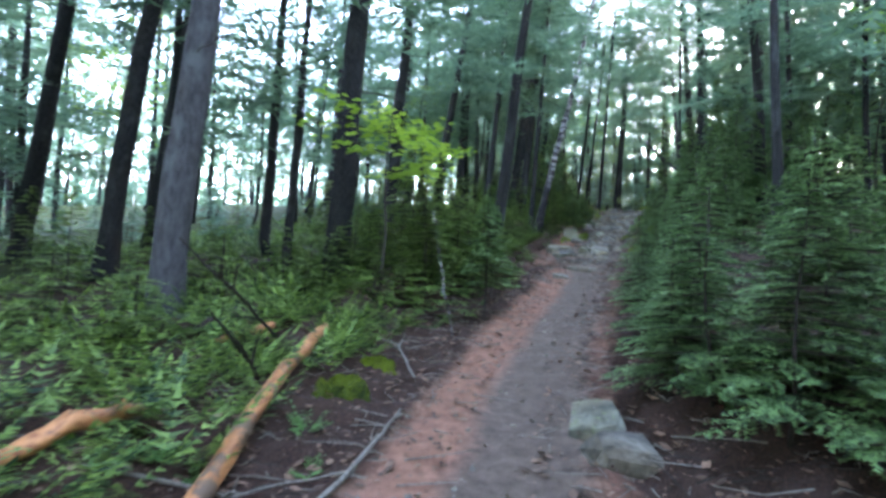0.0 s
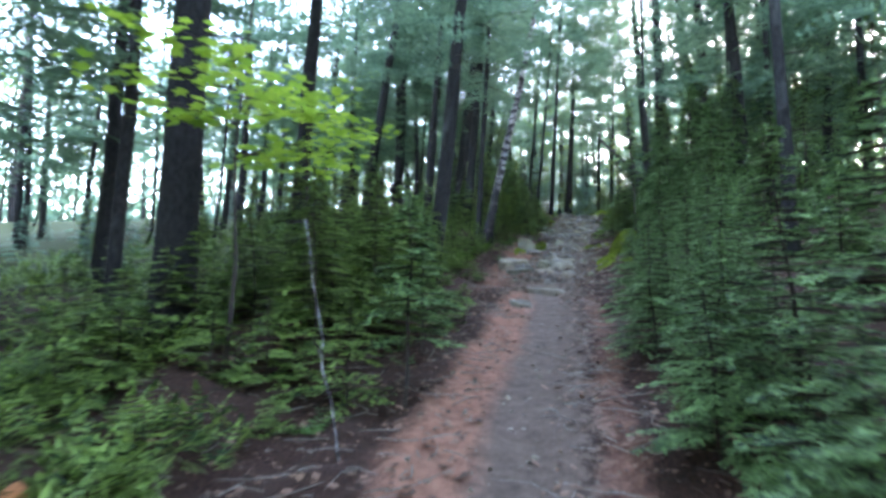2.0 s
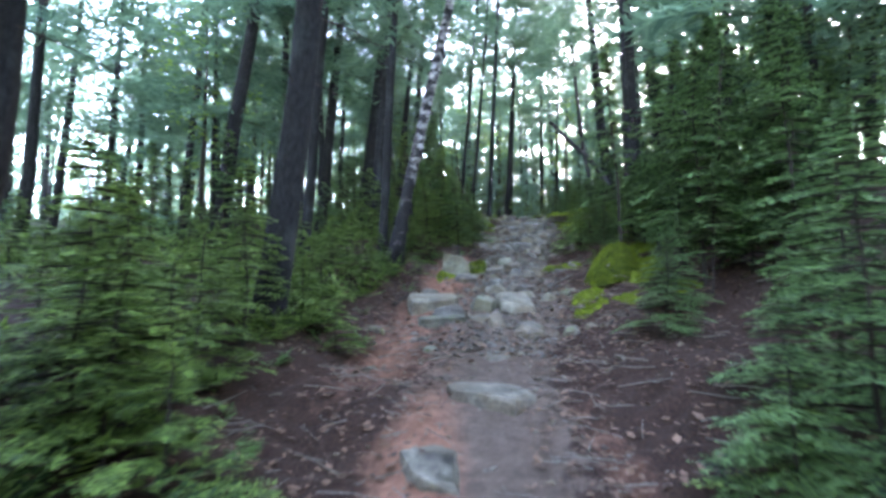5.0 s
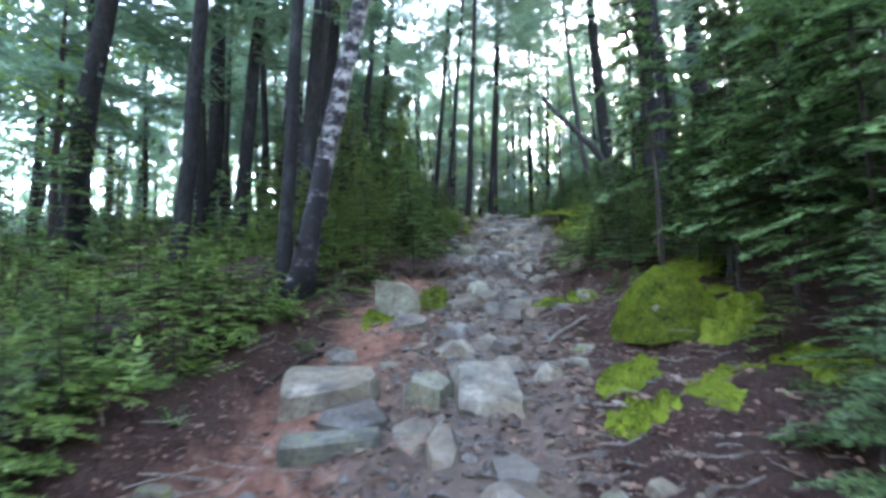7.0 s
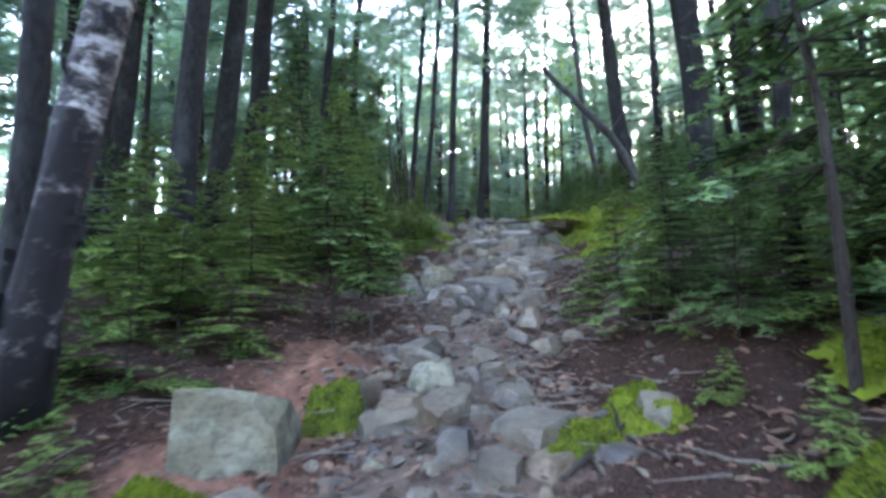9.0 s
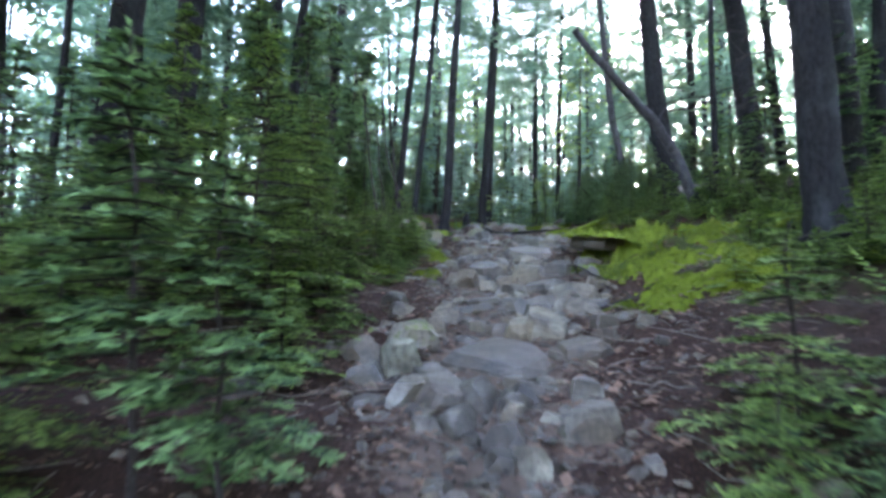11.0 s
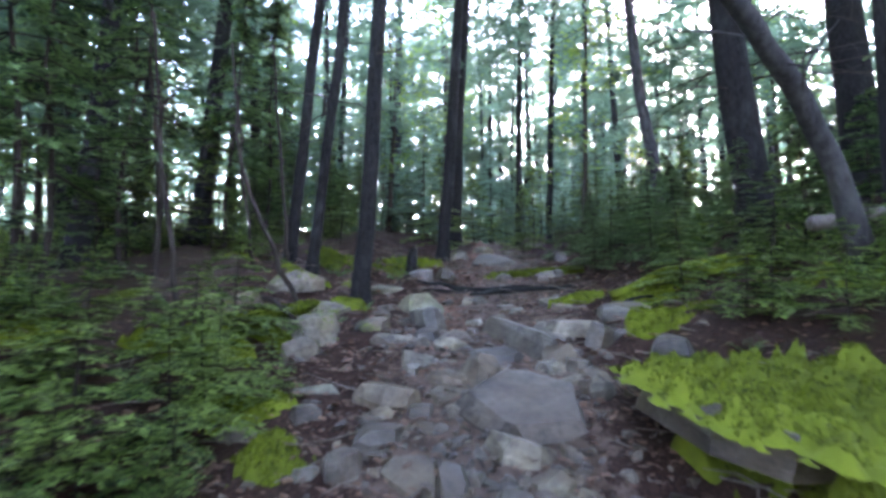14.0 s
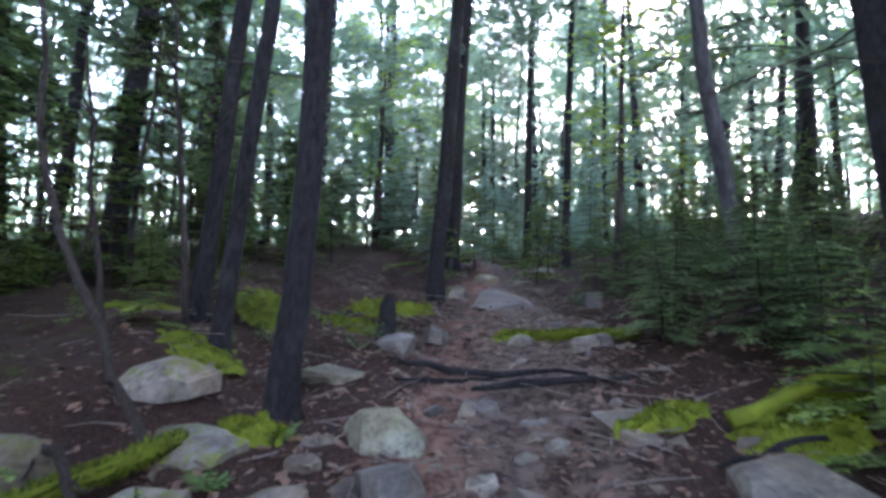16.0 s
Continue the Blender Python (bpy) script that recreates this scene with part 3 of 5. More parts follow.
# ---- background forest ----
def far_tree(seed, r, height, crown_i):
    rng = np.random.default_rng(seed)
    ob = holder("spruce_tree", pose(0, 0, -200), "slender conifer in the depth of the forest", "tree", "forest trees")
    zs = np.array([0, 0.5, 2, 4, 7, 10, height])
    wob = np.cumsum(rng.normal(0, 0.05, (7, 2)), axis=0)
    wob[0] = 0
    soup = Soup()
    soup.tube(np.column_stack([wob, zs]), r * (1.1 - 0.95 * zs / height), 7)
    put_part("trunk", soup.mesh("far_trunk", [BARK], True), ob)
    if crown_i is not None:
        put_part("crown", CROWNS_FAR[crown_i % 4], ob)
    return ob


FAR = [far_tree(200 + i, r, 14 + i % 3, c) for i, (r, c) in enumerate(((0.1, 0), (0.14, 1), (0.07, 2), (0.17, 3), (0.06, None), (0.12, 2), (0.05, None)))]


def broadleaf_tree(seed, height, low, reach, leaf, count):
    rng = np.random.default_rng(seed)
    ob = holder("broadleaf_tree", pose(0, 0, -200), "slender young broadleaf tree with yellow-green leaves", "tree", "forest trees")
    soup, leaves = Soup(), []
    zs = np.linspace(0, height, 8)
    wob = np.cumsum(rng.normal(0, 0.06, (8, 2)), axis=0)
    wob[0] = 0
    stem = np.column_stack([wob, zs])
    soup.tube(stem, np.linspace(0.012 * height, 0.008, 8), 6)
    for _ in range(int(26 * height / 6)):
        z = rng.uniform(low, height * 0.97)
        b = np.array([np.interp(z, zs, stem[:, 0]), np.interp(z, zs, stem[:, 1]), z])
        az = rng.uniform(0, 2 * math.pi)
        o = np.array([math.cos(az), math.sin(az), rng.uniform(-0.05, 0.45)]) * reach * rng.uniform(0.4, 1.1)
        soup.tube(np.array([b, b + o * 0.5 + [0, 0, 0.04], b + o]), [0.012, 0.007, 0.003], 3)
        k = int(count)
        u = rng.uniform(0.25, 1.05, k)
        p = b + o * u[:, None] + rng.normal(0, 0.13 * reach, (k, 3)) * [1, 1, 0.35]
        leaves.append(p)
    p = np.concatenate(leaves)
    k = len(p)
    az = rng.uniform(0, 2 * math.pi, k)
    a = np.column_stack([np.cos(az), np.sin(az), rng.uniform(-0.35, 0.15, k)])
    s = np.column_stack([-np.sin(az), np.cos(az), rng.uniform(-0.25, 0.25, k)])
    L = leaf * rng.uniform(0.6, 1.2, (k, 1))
    fol = Soup()
    fol.quads(np.stack([p, p + a * L * 0.5 + s * L * 0.42, p + a * L, p + a * L * 0.5 - s * L * 0.42], 1))
    put_part("trunk", soup.mesh("broadleaf_trunk", [TWIG]), ob)
    put_part("crown", fol.mesh("broadleaf_crown", [BROADLEAF]), ob)
    return ob


BROAD = [broadleaf_tree(300, 7, 1.5, 1.5, 0.14, 26), broadleaf_tree(301, 9, 3.0, 1.9, 0.16, 26)]

rng = np.random.default_rng(42)
spots = [(o.location.x, o.location.y) for o in scene.objects if o.parent is None and o.type == 'EMPTY' and "tree" in o.name and o.location.z > -100]
made = 0
for _ in range(6000):
    if made >= 282:
        break
    f, s = rng.uniform(-6, 62), rng.normal(0, 1) * 13
    if abs(s) < 4.2 and f < 36 or (abs(s) < 1.5 and f < 44):
        continue
    if s < 0 and f < 28 and abs(s) < 5.5:
        continue
    x, y = beside(f, s)
    if min((x - a) ** 2 + (y - b) ** 2 for a, b in spots) < 1.25 ** 2:
        continue
    spots.append((x, y))
    k = FAR[int(rng.choice(7, p=[.2, .2, .18, .1, .1, .14, .08]))]
    if rng.uniform() < 0.09:
        k = BROAD[int(rng.integers(2))]
    plant_at(k, x, y, rng.uniform(0.85, 1.25), rng.uniform(0, 360), lean=tuple(rng.normal(0, 1.6, 2) + (1.5, 0)))
    made += 1
plant_at(BROAD[0], 12.3, 30.5, 0.8, 40)
plant_at(BROAD[0], 9.6, 36.5, 1.0, 140)
plant_at(BROAD[1], 12.0, 40.0, 1.0, 80)
plant_at(BROAD[1], -9.0, 15.0, 1.0, 20)
plant_at(BROAD[0], -1.0, 21.0, 0.9, 220)

# unseen forest added down the slope, behind the walker, to block light from there
rng = np.random.default_rng(43)
for _ in range(45):
    f, s = rng.uniform(-26, -5), rng.normal(0, 9)
    if abs(s) > 1.4:
        plant_at(FAR[int(rng.integers(4))], *beside(f, s), rng.uniform(0.85, 1.2), rng.uniform(0, 360))

# distant woods closing the view, with haze put into their leaf colour
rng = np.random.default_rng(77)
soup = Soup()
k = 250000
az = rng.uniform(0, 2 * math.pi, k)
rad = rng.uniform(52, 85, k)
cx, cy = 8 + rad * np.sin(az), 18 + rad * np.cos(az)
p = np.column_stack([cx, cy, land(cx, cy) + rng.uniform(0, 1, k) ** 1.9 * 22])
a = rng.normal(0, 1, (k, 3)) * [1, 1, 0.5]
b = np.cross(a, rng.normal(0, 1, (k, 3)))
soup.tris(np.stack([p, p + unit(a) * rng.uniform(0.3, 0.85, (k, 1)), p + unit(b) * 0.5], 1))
tagged(new("far_woods", soup.mesh("far_woods", [HAZE_LEAF])), "distant woodland foliage, its green paled by painted haze", "woods", "", "stuff")
soup = Soup()
for _ in range(800):
    q, d = rng.uniform(0, 2 * math.pi), rng.uniform(38, 85)
    x, y = 8 + d * math.sin(q), 18 + d * math.cos(q)
    z = floor_z(x, y)
    soup.tube([(x, y, z - 0.2), (x + rng.normal(0, 0.3), y, z + 7), (x + rng.normal(0, 0.6), y, z + 15)], [rng.uniform(0.07, 0.17), 0.08, 0.04], 5)
tagged(new("far_trunks", soup.mesh("far_trunks", [BARK])), "distant dark trunks of the woodland", "woods", "", "stuff")

# ---- young spruces beside the trail ----
rng = np.random.default_rng(9)


def row(kinds, f0, f1, s0, s1, count, lo, hi, group, spread=0.45):
    done = []
    for _ in range(count * 12):
        if len(done) >= count:
            break
        f, s = rng.uniform(f0, f1), rng.uniform(s0, s1)
        if any((f - a) ** 2 + (s - b) ** 2 < spread ** 2 for a, b in done):
            continue
        done.append((f, s))
        plant(kinds[int(rng.integers(len(kinds)))], f, s, rng.uniform(lo, hi), rng.uniform(0, 360), "", group)


# lighter default needles: haze over the farther saplings is put into the colour
def thicket(name, f0, f1, s0, s1, count, lo, hi, spread=1.1, needle=NEEDLE_LIGHT, kinds=MIDS, keep=3):
    """Young spruces too far off to tell apart, as one thicket."""
    data = []
    for k in kinds:
        for o in k.children:
            v = np.empty(len(o.data.vertices) * 3)
            o.data.vertices.foreach_get("co", v)
            data.append((o.name.split(".")[0], v.reshape(-1, 3), [tuple(p.vertices) for p in o.data.polygons]))
    wood, leaf, done = Soup(), Soup(), []
    for _ in range(count * 12):
        if len(done) >= count:
            break
        f, s = rng.uniform(f0, f1), rng.uniform(s0, s1)
        if any((f - a) ** 2 + (s - b) ** 2 < spread ** 2 for a, b in done):
            continue
        done.append((f, s))
        x, y = beside(f, s)
        a, sc = rng.uniform(0, 6.28), rng.uniform(lo, hi)
        m = np.array([[math.cos(a), -math.sin(a), 0], [math.sin(a), math.cos(a), 0], [0, 0, 1]]) * sc
        which = int(rng.integers(len(kinds)))
        for part, v, fc in data[which * 2:which * 2 + 2]:
            fc = fc if part == "trunk" else [g for i, g in enumerate(fc) if i % 5 < keep]
            (wood if part == "trunk" else leaf).add(v @ m.T + [x, y, floor_z(x, y) - 0.03], fc)
    ob = holder(name, pose(0, 0, 0), "dense far thicket of young spruces", "thicket")
    ob["kind"] = "stuff"
    put_part("trunks", wood.mesh(name, [TWIG]), ob)["kind"] = "stuff"
    put_part("crowns", leaf.mesh(name, [needle]), ob)["kind"] = "stuff"


R, L, B = "young spruces on the right bank", "young spruces on the left bank", "young spruces beyond the trail"
row(TALL, 3.4, 11.2, 1.4, 2.0, 12, 0.62, 0.86, R, 0.68)
row(TALL, 2.4, 4.2, 1.7, 2.3, 3, 0.7, 0.85, R, 0.6)
row(TALL, 4.4, 10.5, 1.12, 1.4, 11, 0.42, 0.62, R, 0.45)
thicket("thicket", 1.2, 13.5, 2.4, 4.4, 17, 0.55, 0.78, 0.8, NEEDLE, MIDS, 5)
thicket("thicket", 0.0, 14.0, 4.2, 8.0, 18, 0.4, 0.62, 1.0, NEEDLE)
row(SHADE, 14.0, 18.5, 2.6, 6.0, 10, 0.52, 0.75, "shaded thin spruces", 0.8)
row(SLIM, 13.2, 16.8, 2.0, 3.6, 8, 0.8, 1.15, R, 0.6)
thicket("thicket", 15.0, 34.0, 6.0, 14.0, 14, 0.8, 1.3, 1.5, NEEDLE, SHADE, 4)
row(TALL + SLIM, 16.9, 18.7, 1.35, 2.4, 7, 0.45, 0.7, R, 0.5)
thicket("thicket", 16.6, 19.6, 2.5, 5.4, 9, 0.5, 0.85, 0.75, NEEDLE, MIDS, 5)
row(SHORT, 20.8, 26.0, 2.4, 5.5, 16, 0.8, 1.4, R, 0.6)
row(TALL, 26.4, 31.5, 1.45, 2.6, 11, 0.5, 0.72, R, 0.5)
row(MIDS, 26.0, 32.0, 2.6, 5.0, 8, 0.45, 0.7, R, 0.7)
thicket("thicket", 22.0, 34.0, 4.5, 8.0, 14, 0.8, 1.3, 1.1, NEEDLE)
thicket("thicket", 31.0, 36.0, -5.5, 5.5, 22, 0.55, 1.0, 0.8, NEEDLE_LIGHT)
# two farthest thickets beyond the trail, in the haze-coloured leaves
thicket("thicket", 34.0, 46.0, -8.0, 9.0, 34, 1.0, 1.7, 1.1, HAZE_LEAF)
thicket("thicket", 36.0, 50.0, -9.0, 8.0, 44, 0.7, 1.4, 1.1, HAZE_LEAF)
row(TALL_LIGHT, 7.8, 12.4, -3.2, -1.5, 10, 0.6, 0.85, L, 0.7)
row(SHORT, 3.6, 13.5, -3.2, -2.2, 12, 0.9, 1.5, L, 0.5)
thicket("thicket", 3.6, 13.5, -5.2, -3.1, 20, 0.9, 1.6, 0.5, NEEDLE_LIGHT, SHORT, 5)
row(SHORT, 0.6, 5.0, -4.5, -2.4, 9, 0.5, 0.9, L, 0.5)
thicket("thicket", 3.0, 17.0, -10.0, -4.5, 24, 0.35, 0.7, 0.9)
# far left thicket, its haze likewise in the leaf colour
thicket("thicket", -2.0, 36.0, -24.0, -9.5, 60, 0.45, 0.85, 1.1, HAZE_LEAF)
thicket("thicket", 0.0, 42.0, 8.0, 17.0, 34, 0.5, 1.05)
row(SHORT, 12.8, 17.5, -3.2, -2.1, 9, 0.7, 1.2, L, 0.42)
thicket("thicket", 12.8, 17.5, -5.0, -3.1, 12, 0.8, 1.3, 0.42, NEEDLE_LIGHT, SHORT, 5)
row(TALL_LIGHT, 17.8, 20.2, -3.4, -1.6, 6, 0.55, 0.8, L, 0.65)
row(SHORT, 20.2, 22.4, -3.4, -1.7, 7, 0.9, 1.3, L, 0.55)
row(SHORT, 22.0, 25.0, -3.6, -1.3, 9, 0.7, 1.2, L, 0.5)
row(SHORT, 19.0, 24.6, -2.1, -1.25, 10, 0.6, 1.0, L, 0.42)
thicket("thicket", 16.0, 26.0, -9.5, -3.6, 22, 0.6, 1.1, 0.9, NEEDLE)
thicket("thicket", 26.0, 38.0, -11.0, -4.0, 30, 0.45, 0.95, 0.9, NEEDLE_LIGHT)
thicket("thicket", 29.0, 38.0, -11.0, -5.5, 8, 0.7, 1.1, 1.3, NEEDLE, SHADE, 4)
# two unseen thickets added behind the walker, also to block light
thicket("thicket", -12.0, -2.0, -9.0, -1.6, 14, 0.8, 1.2, 1.2, NEEDLE)
thicket("thicket", -12.0, -1.0, 1.8, 9.0, 16, 0.8, 1.2, 1.2, NEEDLE)
row(SHORT, 24.5, 30.0, -5.0, -3.4, 4, 0.5, 0.8, L, 0.6)
row(SLIM, 27.3, 32.5, -5.8, -2.3, 10, 0.8, 1.35, L, 0.75)
row(SHORT, 26.2, 29.5, -4.2, -2.4, 6, 0.3, 0.55, L, 0.5)
thicket("thicket", 27.5, 33.0, -6.5, -3.2, 18, 0.5, 1.0, 0.6, NEEDLE_LIGHT, SHORT, 5)
row(SHORT, 1.2, 5.5, -2.6, -1.5, 12, 0.3, 0.65, L, 0.35)
row(SHORT, 15.2, 17.6, 1.3, 2.5, 7, 0.3, 0.55, R, 0.35)
row(SHORT, 20.5, 26.2, 1.75, 3.3, 12, 0.35, 0.75, R, 0.4)
row(SHORT, 23.5, 25.6, -3.0, -1.3, 5, 0.3, 0.55, L, 0.4)
for k, x, y, scale in ((SLIM[0], 0.55, 7.0, 1.0), (SLIM[1], 0.75, 8.3, 0.85), (TALL[1], -0.25, 8.0, 0.85), (TALL[2], 0.2, 9.3, 0.85), (TALL[0], -0.7, 9.5, 0.95),
                       (SHORT[0], 1.35, 9.75, 0.8), (SHORT[1], 1.1, 10.6, 1.2), (TALL[0], 0.15, 10.1, 0.8), (SHORT[1], 0.9, 9.3, 0.9), (SHORT[2], 0.1, 7.2, 1.2), (SHORT[0], 0.85, 11.6, 1.3), (TALL[2], 0.2, 12.2, 0.7), (SHORT[2], 0.5, 8.9, 1.2), (TALL[1], 0.75, 10.9, 0.7),
                       (SLIM[0], 4.48, 18.85, 1.1), (SLIM[1], 4.78, 18.75, 0.85), (SHORT[0], 3.3, 17.6, 1.0), (SHORT[1], 3.75, 18.3, 0.9), (SHORT[2], 3.35, 18.6, 1.3), (TALL[2], 3.0, 18.9, 0.65),
                       (SLIM[0], 5.15, 23.7, 1.2), (SHORT[1], 4.9, 20.3, 1.0), (SHORT[2], 5.25, 20.75, 0.6), (TALL[0], 5.0, 22.6, 0.95), (TALL[1], 4.6, 21.3, 1.15), (TALL[2], 3.9, 22.3, 1.2),
                       (SHORT[0], 6.3, 24.1, 1.0), (SHORT[2], 6.05, 23.7, 1.1), (SHORT[1], 6.75, 24.55, 0.6), (SHORT[0], 5.8, 24.5, 1.2),
                       (SHORT[1], 9.95, 24.3, 0.9), (SHORT[2], 10.1, 23.7, 1.0), (SHORT[0], 10.0, 25.0, 0.8), (SHORT[2], 6.05, 15.75, 0.5),
                       (SHORT[0], 1.9, 13.3, 0.9), (SHORT[1], 1.55, 13.9, 1.1), (SHORT[2], 1.75, 14.6, 1.0), (SHORT[1], 2.35, 15.9, 0.9), (SHORT[0], 1.6, 15.5, 1.1),
                       (SHORT[0], 3.5, 9.1, 0.7), (SHORT[1], 3.75, 9.9, 0.9), (SHORT[0], 6.1, 14.2, 0.8), (TALL[1], 6.7, 13.4, 0.8),
                       (SHORT[0], -0.9, 7.1, 0.9), (SHORT[1], -0.55, 7.4, 1.0), (SHORT[2], -1.5, 7.7, 1.3), (SHORT[0], -0.3, 6.6, 0.6), (SHORT[1], -1.7, 6.9, 1.1), (TALL[2], -0.2, 8.7, 0.8),
                       (SHORT[2], 2.45, 16.3, 0.9), (SHORT[0], 2.2, 16.0, 0.9), (SHORT[1], 2.6, 16.75, 1.1), (SHORT[2], 3.3, 16.75, 0.5), (SHORT[0], 2.2, 17.5, 1.2), (SHORT[1], 1.9, 16.6, 1.2),
                       (SHORT[0], 6.9, 16.7, 1.0), (SHORT[2], 6.5, 17.4, 1.0), (SHORT[1], 7.0, 18.6, 1.3), (SHORT[0], 6.6, 18.3, 0.9), (TALL[2], 7.3, 18.0, 0.6),
                       (SHORT[1], 10.4, 24.5, 1.1), (SHORT[0], 10.7, 23.4, 1.2), (SHORT[2], 11.2, 23.9, 1.4), (SHORT[1], 10.3, 25.4, 1.1), (SHORT[0], 11.2, 25.2, 1.3),
                       (SHORT[1], 6.0, 23.6, 0.9), (SHORT[0], 6.4, 23.65, 0.6), (SHORT[2], 4.75, 21.1, 1.3), (SHORT[1], 5.1, 21.8, 1.1), (SHORT[0], 5.45, 22.6, 1.0),
                       (SHORT[1], -2.5, 4.0, 0.9), (SHORT[2], -2.0, 4.9, 1.0), (SHORT[0], -1.75, 5.0, 0.6),
                       (TALL[0], 10.6, 27.3, 0.5), (TALL[2], 11.2, 27.9, 0.6), (TALL[1], 11.7, 27.2, 0.6), (TALL[2], 11.4, 29.6, 0.55)):
    left = float(lateral(x, y)[1]) < 0
    plant_at(TALL_LIGHT[TALL.index(k)] if left and k in TALL else k, x, y, scale, rng.uniform(0, 360), "", L if left else R)
DENSE = sapling_kind("spruce_sapling", "dense tall spruce shading the bank", NEEDLE, 91, height=6.0, radius=1.5, low=0.2, per=6, twig=0.16, size=0.12, width=0.07, pitch=0.06, gap=0.08, trunk_r=0.009, droop=0.35)
for x, y, scale in ((6.6, 14.5, 0.55), (6.95, 15.6, 0.55), (6.15, 13.5, 0.5), (7.5, 14.9, 0.62), (6.6, 12.6, 0.5), (7.4, 13.6, 0.6)):
    plant_at(DENSE, x, y, scale, rng.uniform(0, 360), "", "shaded thin spruces")
for i, (x, y, scale) in enumerate(((1.95, 2.95, 0.72), (2.35, 2.2, 0.8), (1.8, 4.0, 0.55), (2.6, 3.5, 0.85), (2.9, 2.6, 0.9), (4.85, 12.4, 0.5), (5.4, 13.0, 0.5))):
    plant_at(TALL[i % 3], x, y, scale, 70 * i, "", R)
plant_at(SHADE[0], 6.6, 16.1, 0.8, 60, "", "shaded thin spruces")
plant_at(SHADE[1], 7.75, 15.2, 0.9, 160, "", "shaded thin spruces")
for i, (x, y, scale) in enumerate(((5.5, 27.5, 0.9), (4.8, 28.9, 1.0), (5.9, 30.2, 0.9), (4.9, 26.3, 0.8), (4.2, 27.6, 1.1), (6.4, 31.8, 1.0), (3.6, 29.6, 1.1))):
    plant_at(SHADE[i % 2], x, y, scale, rng.uniform(0, 360), "", "shaded thin spruces")

# ---- stones ----
def hull_of(bm):
    hull = bmesh.ops.convex_hull(bm, input=bm.verts[:])
    bmesh.ops.delete(bm, geom=[g for g in set(hull["geom_interior"] + hull["geom_unused"]) if isinstance(g, bmesh.types.BMVert)], context='VERTS')


def stone_mesh(w, d, h, kind, rng, mat):
    """A stone broken along flat faces: an uneven prism with its corners split off."""
    bm = bmesh.new()
    pts = []
    n = {'s': int(rng.integers(4, 8)), 'b': int(rng.integers(4, 7)), 'q': 4, 'r': 9}[kind]
    a0 = rng.uniform(0, 6.28) if kind != 'q' else 0.78
    slant = rng.normal(0, 0.22 if kind == 'b' else 0.12, 2)
    for i in range(n):
        a = a0 + 2 * math.pi * (i + rng.uniform(-0.36, 0.36) * (0.75 if kind == 'q' else 1)) / n
        r = rng.uniform(0.78, 1.2) if kind != 'q' else rng.uniform(0.9, 1.25) / max(abs(math.cos(a)), abs(math.sin(a))) ** 0.5
        x, y = r * math.cos(a), r * math.sin(a)
        q = {'r': 0.6, 'q': rng.uniform(0.82, 1.0)}.get(kind, rng.uniform(0.66, 1.0))
        lift = 1 + slant[0] * x + slant[1] * y
        pts.append((x, y, -0.9))
        pts.append((x * 1.03, y * 1.03, rng.uniform(-0.3, 0.3)))
        pts.append((x * q, y * q, rng.uniform(0.85, 1.0) * lift if kind != 'r' else 0.75))
    for _ in range(2 if kind != 'r' else 5):
        pts.append((rng.normal(0, 0.3), rng.normal(0, 0.3), rng.uniform(0.95, 1.1)))
    for p in pts:
        bm.verts.new((p[0] * w / 2, p[1] * d / 2, p[2] * h / 2))
    hull_of(bm)
    for _ in range({'s': 3, 'b': 5, 'q': 4, 'r': 1}[kind]):      # split-off corners
        way = Vector((rng.normal(), rng.normal(), rng.uniform(0.15, 1.3))).normalized()
        far = max(v.co.dot(way) for v in bm.verts)
        bmesh.ops.bisect_plane(bm, geom=bm.verts[:] + bm.edges[:] + bm.faces[:], plane_co=way * far * rng.uniform(0.72 if kind != 'q' else 0.82, 0.94), plane_no=way, clear_outer=True)
        hull_of(bm)
    bmesh.ops.dissolve_limit(bm, angle_limit=0.1, verts=bm.verts[:], edges=bm.edges[:])
    bmesh.ops.bevel(bm, geom=bm.edges[:], offset=min(w, d, h) * (0.016 if kind != 'r' else 0.13), segments=2, affect='EDGES', profile=0.6, clamp_overlap=True)
    bmesh.ops.triangulate(bm, faces=bm.faces[:])
    long = [e for e in bm.edges if e.calc_length() > 0.3 * min(w, d)]
    if long:
        bmesh.ops.subdivide_edges(bm, edges=long, cuts=2, use_grid_fill=True)
        bmesh.ops.triangulate(bm, faces=bm.faces[:])
    off = Vector(rng.uniform(-50, 50, 3))
    m = min(w, d, max(h, 0.08))
    for v in bm.verts:
        n1 = noise.noise(v.co * (1.6 / m) + off)
        n2 = noise.noise(v.co * (5.0 / m) + off)
        v.co += v.co.normalized() * (n1 * 0.03 + n2 * 0.022) * m
    me = bpy.data.meshes.new("stone")
    bm.to_mesh(me)
    bm.free()
    me.materials.append(ROCKS[mat])
    return me


STONES, STONE_AT = 0, []
STONE_LABEL = {'g': "angular grey sandstone lying in the trail", 'w': "dark wet grey stone bedded in the trail", 'l': "pale stone with green lichen beside the trail", 'm': "stone grown over with yellow-green moss"}


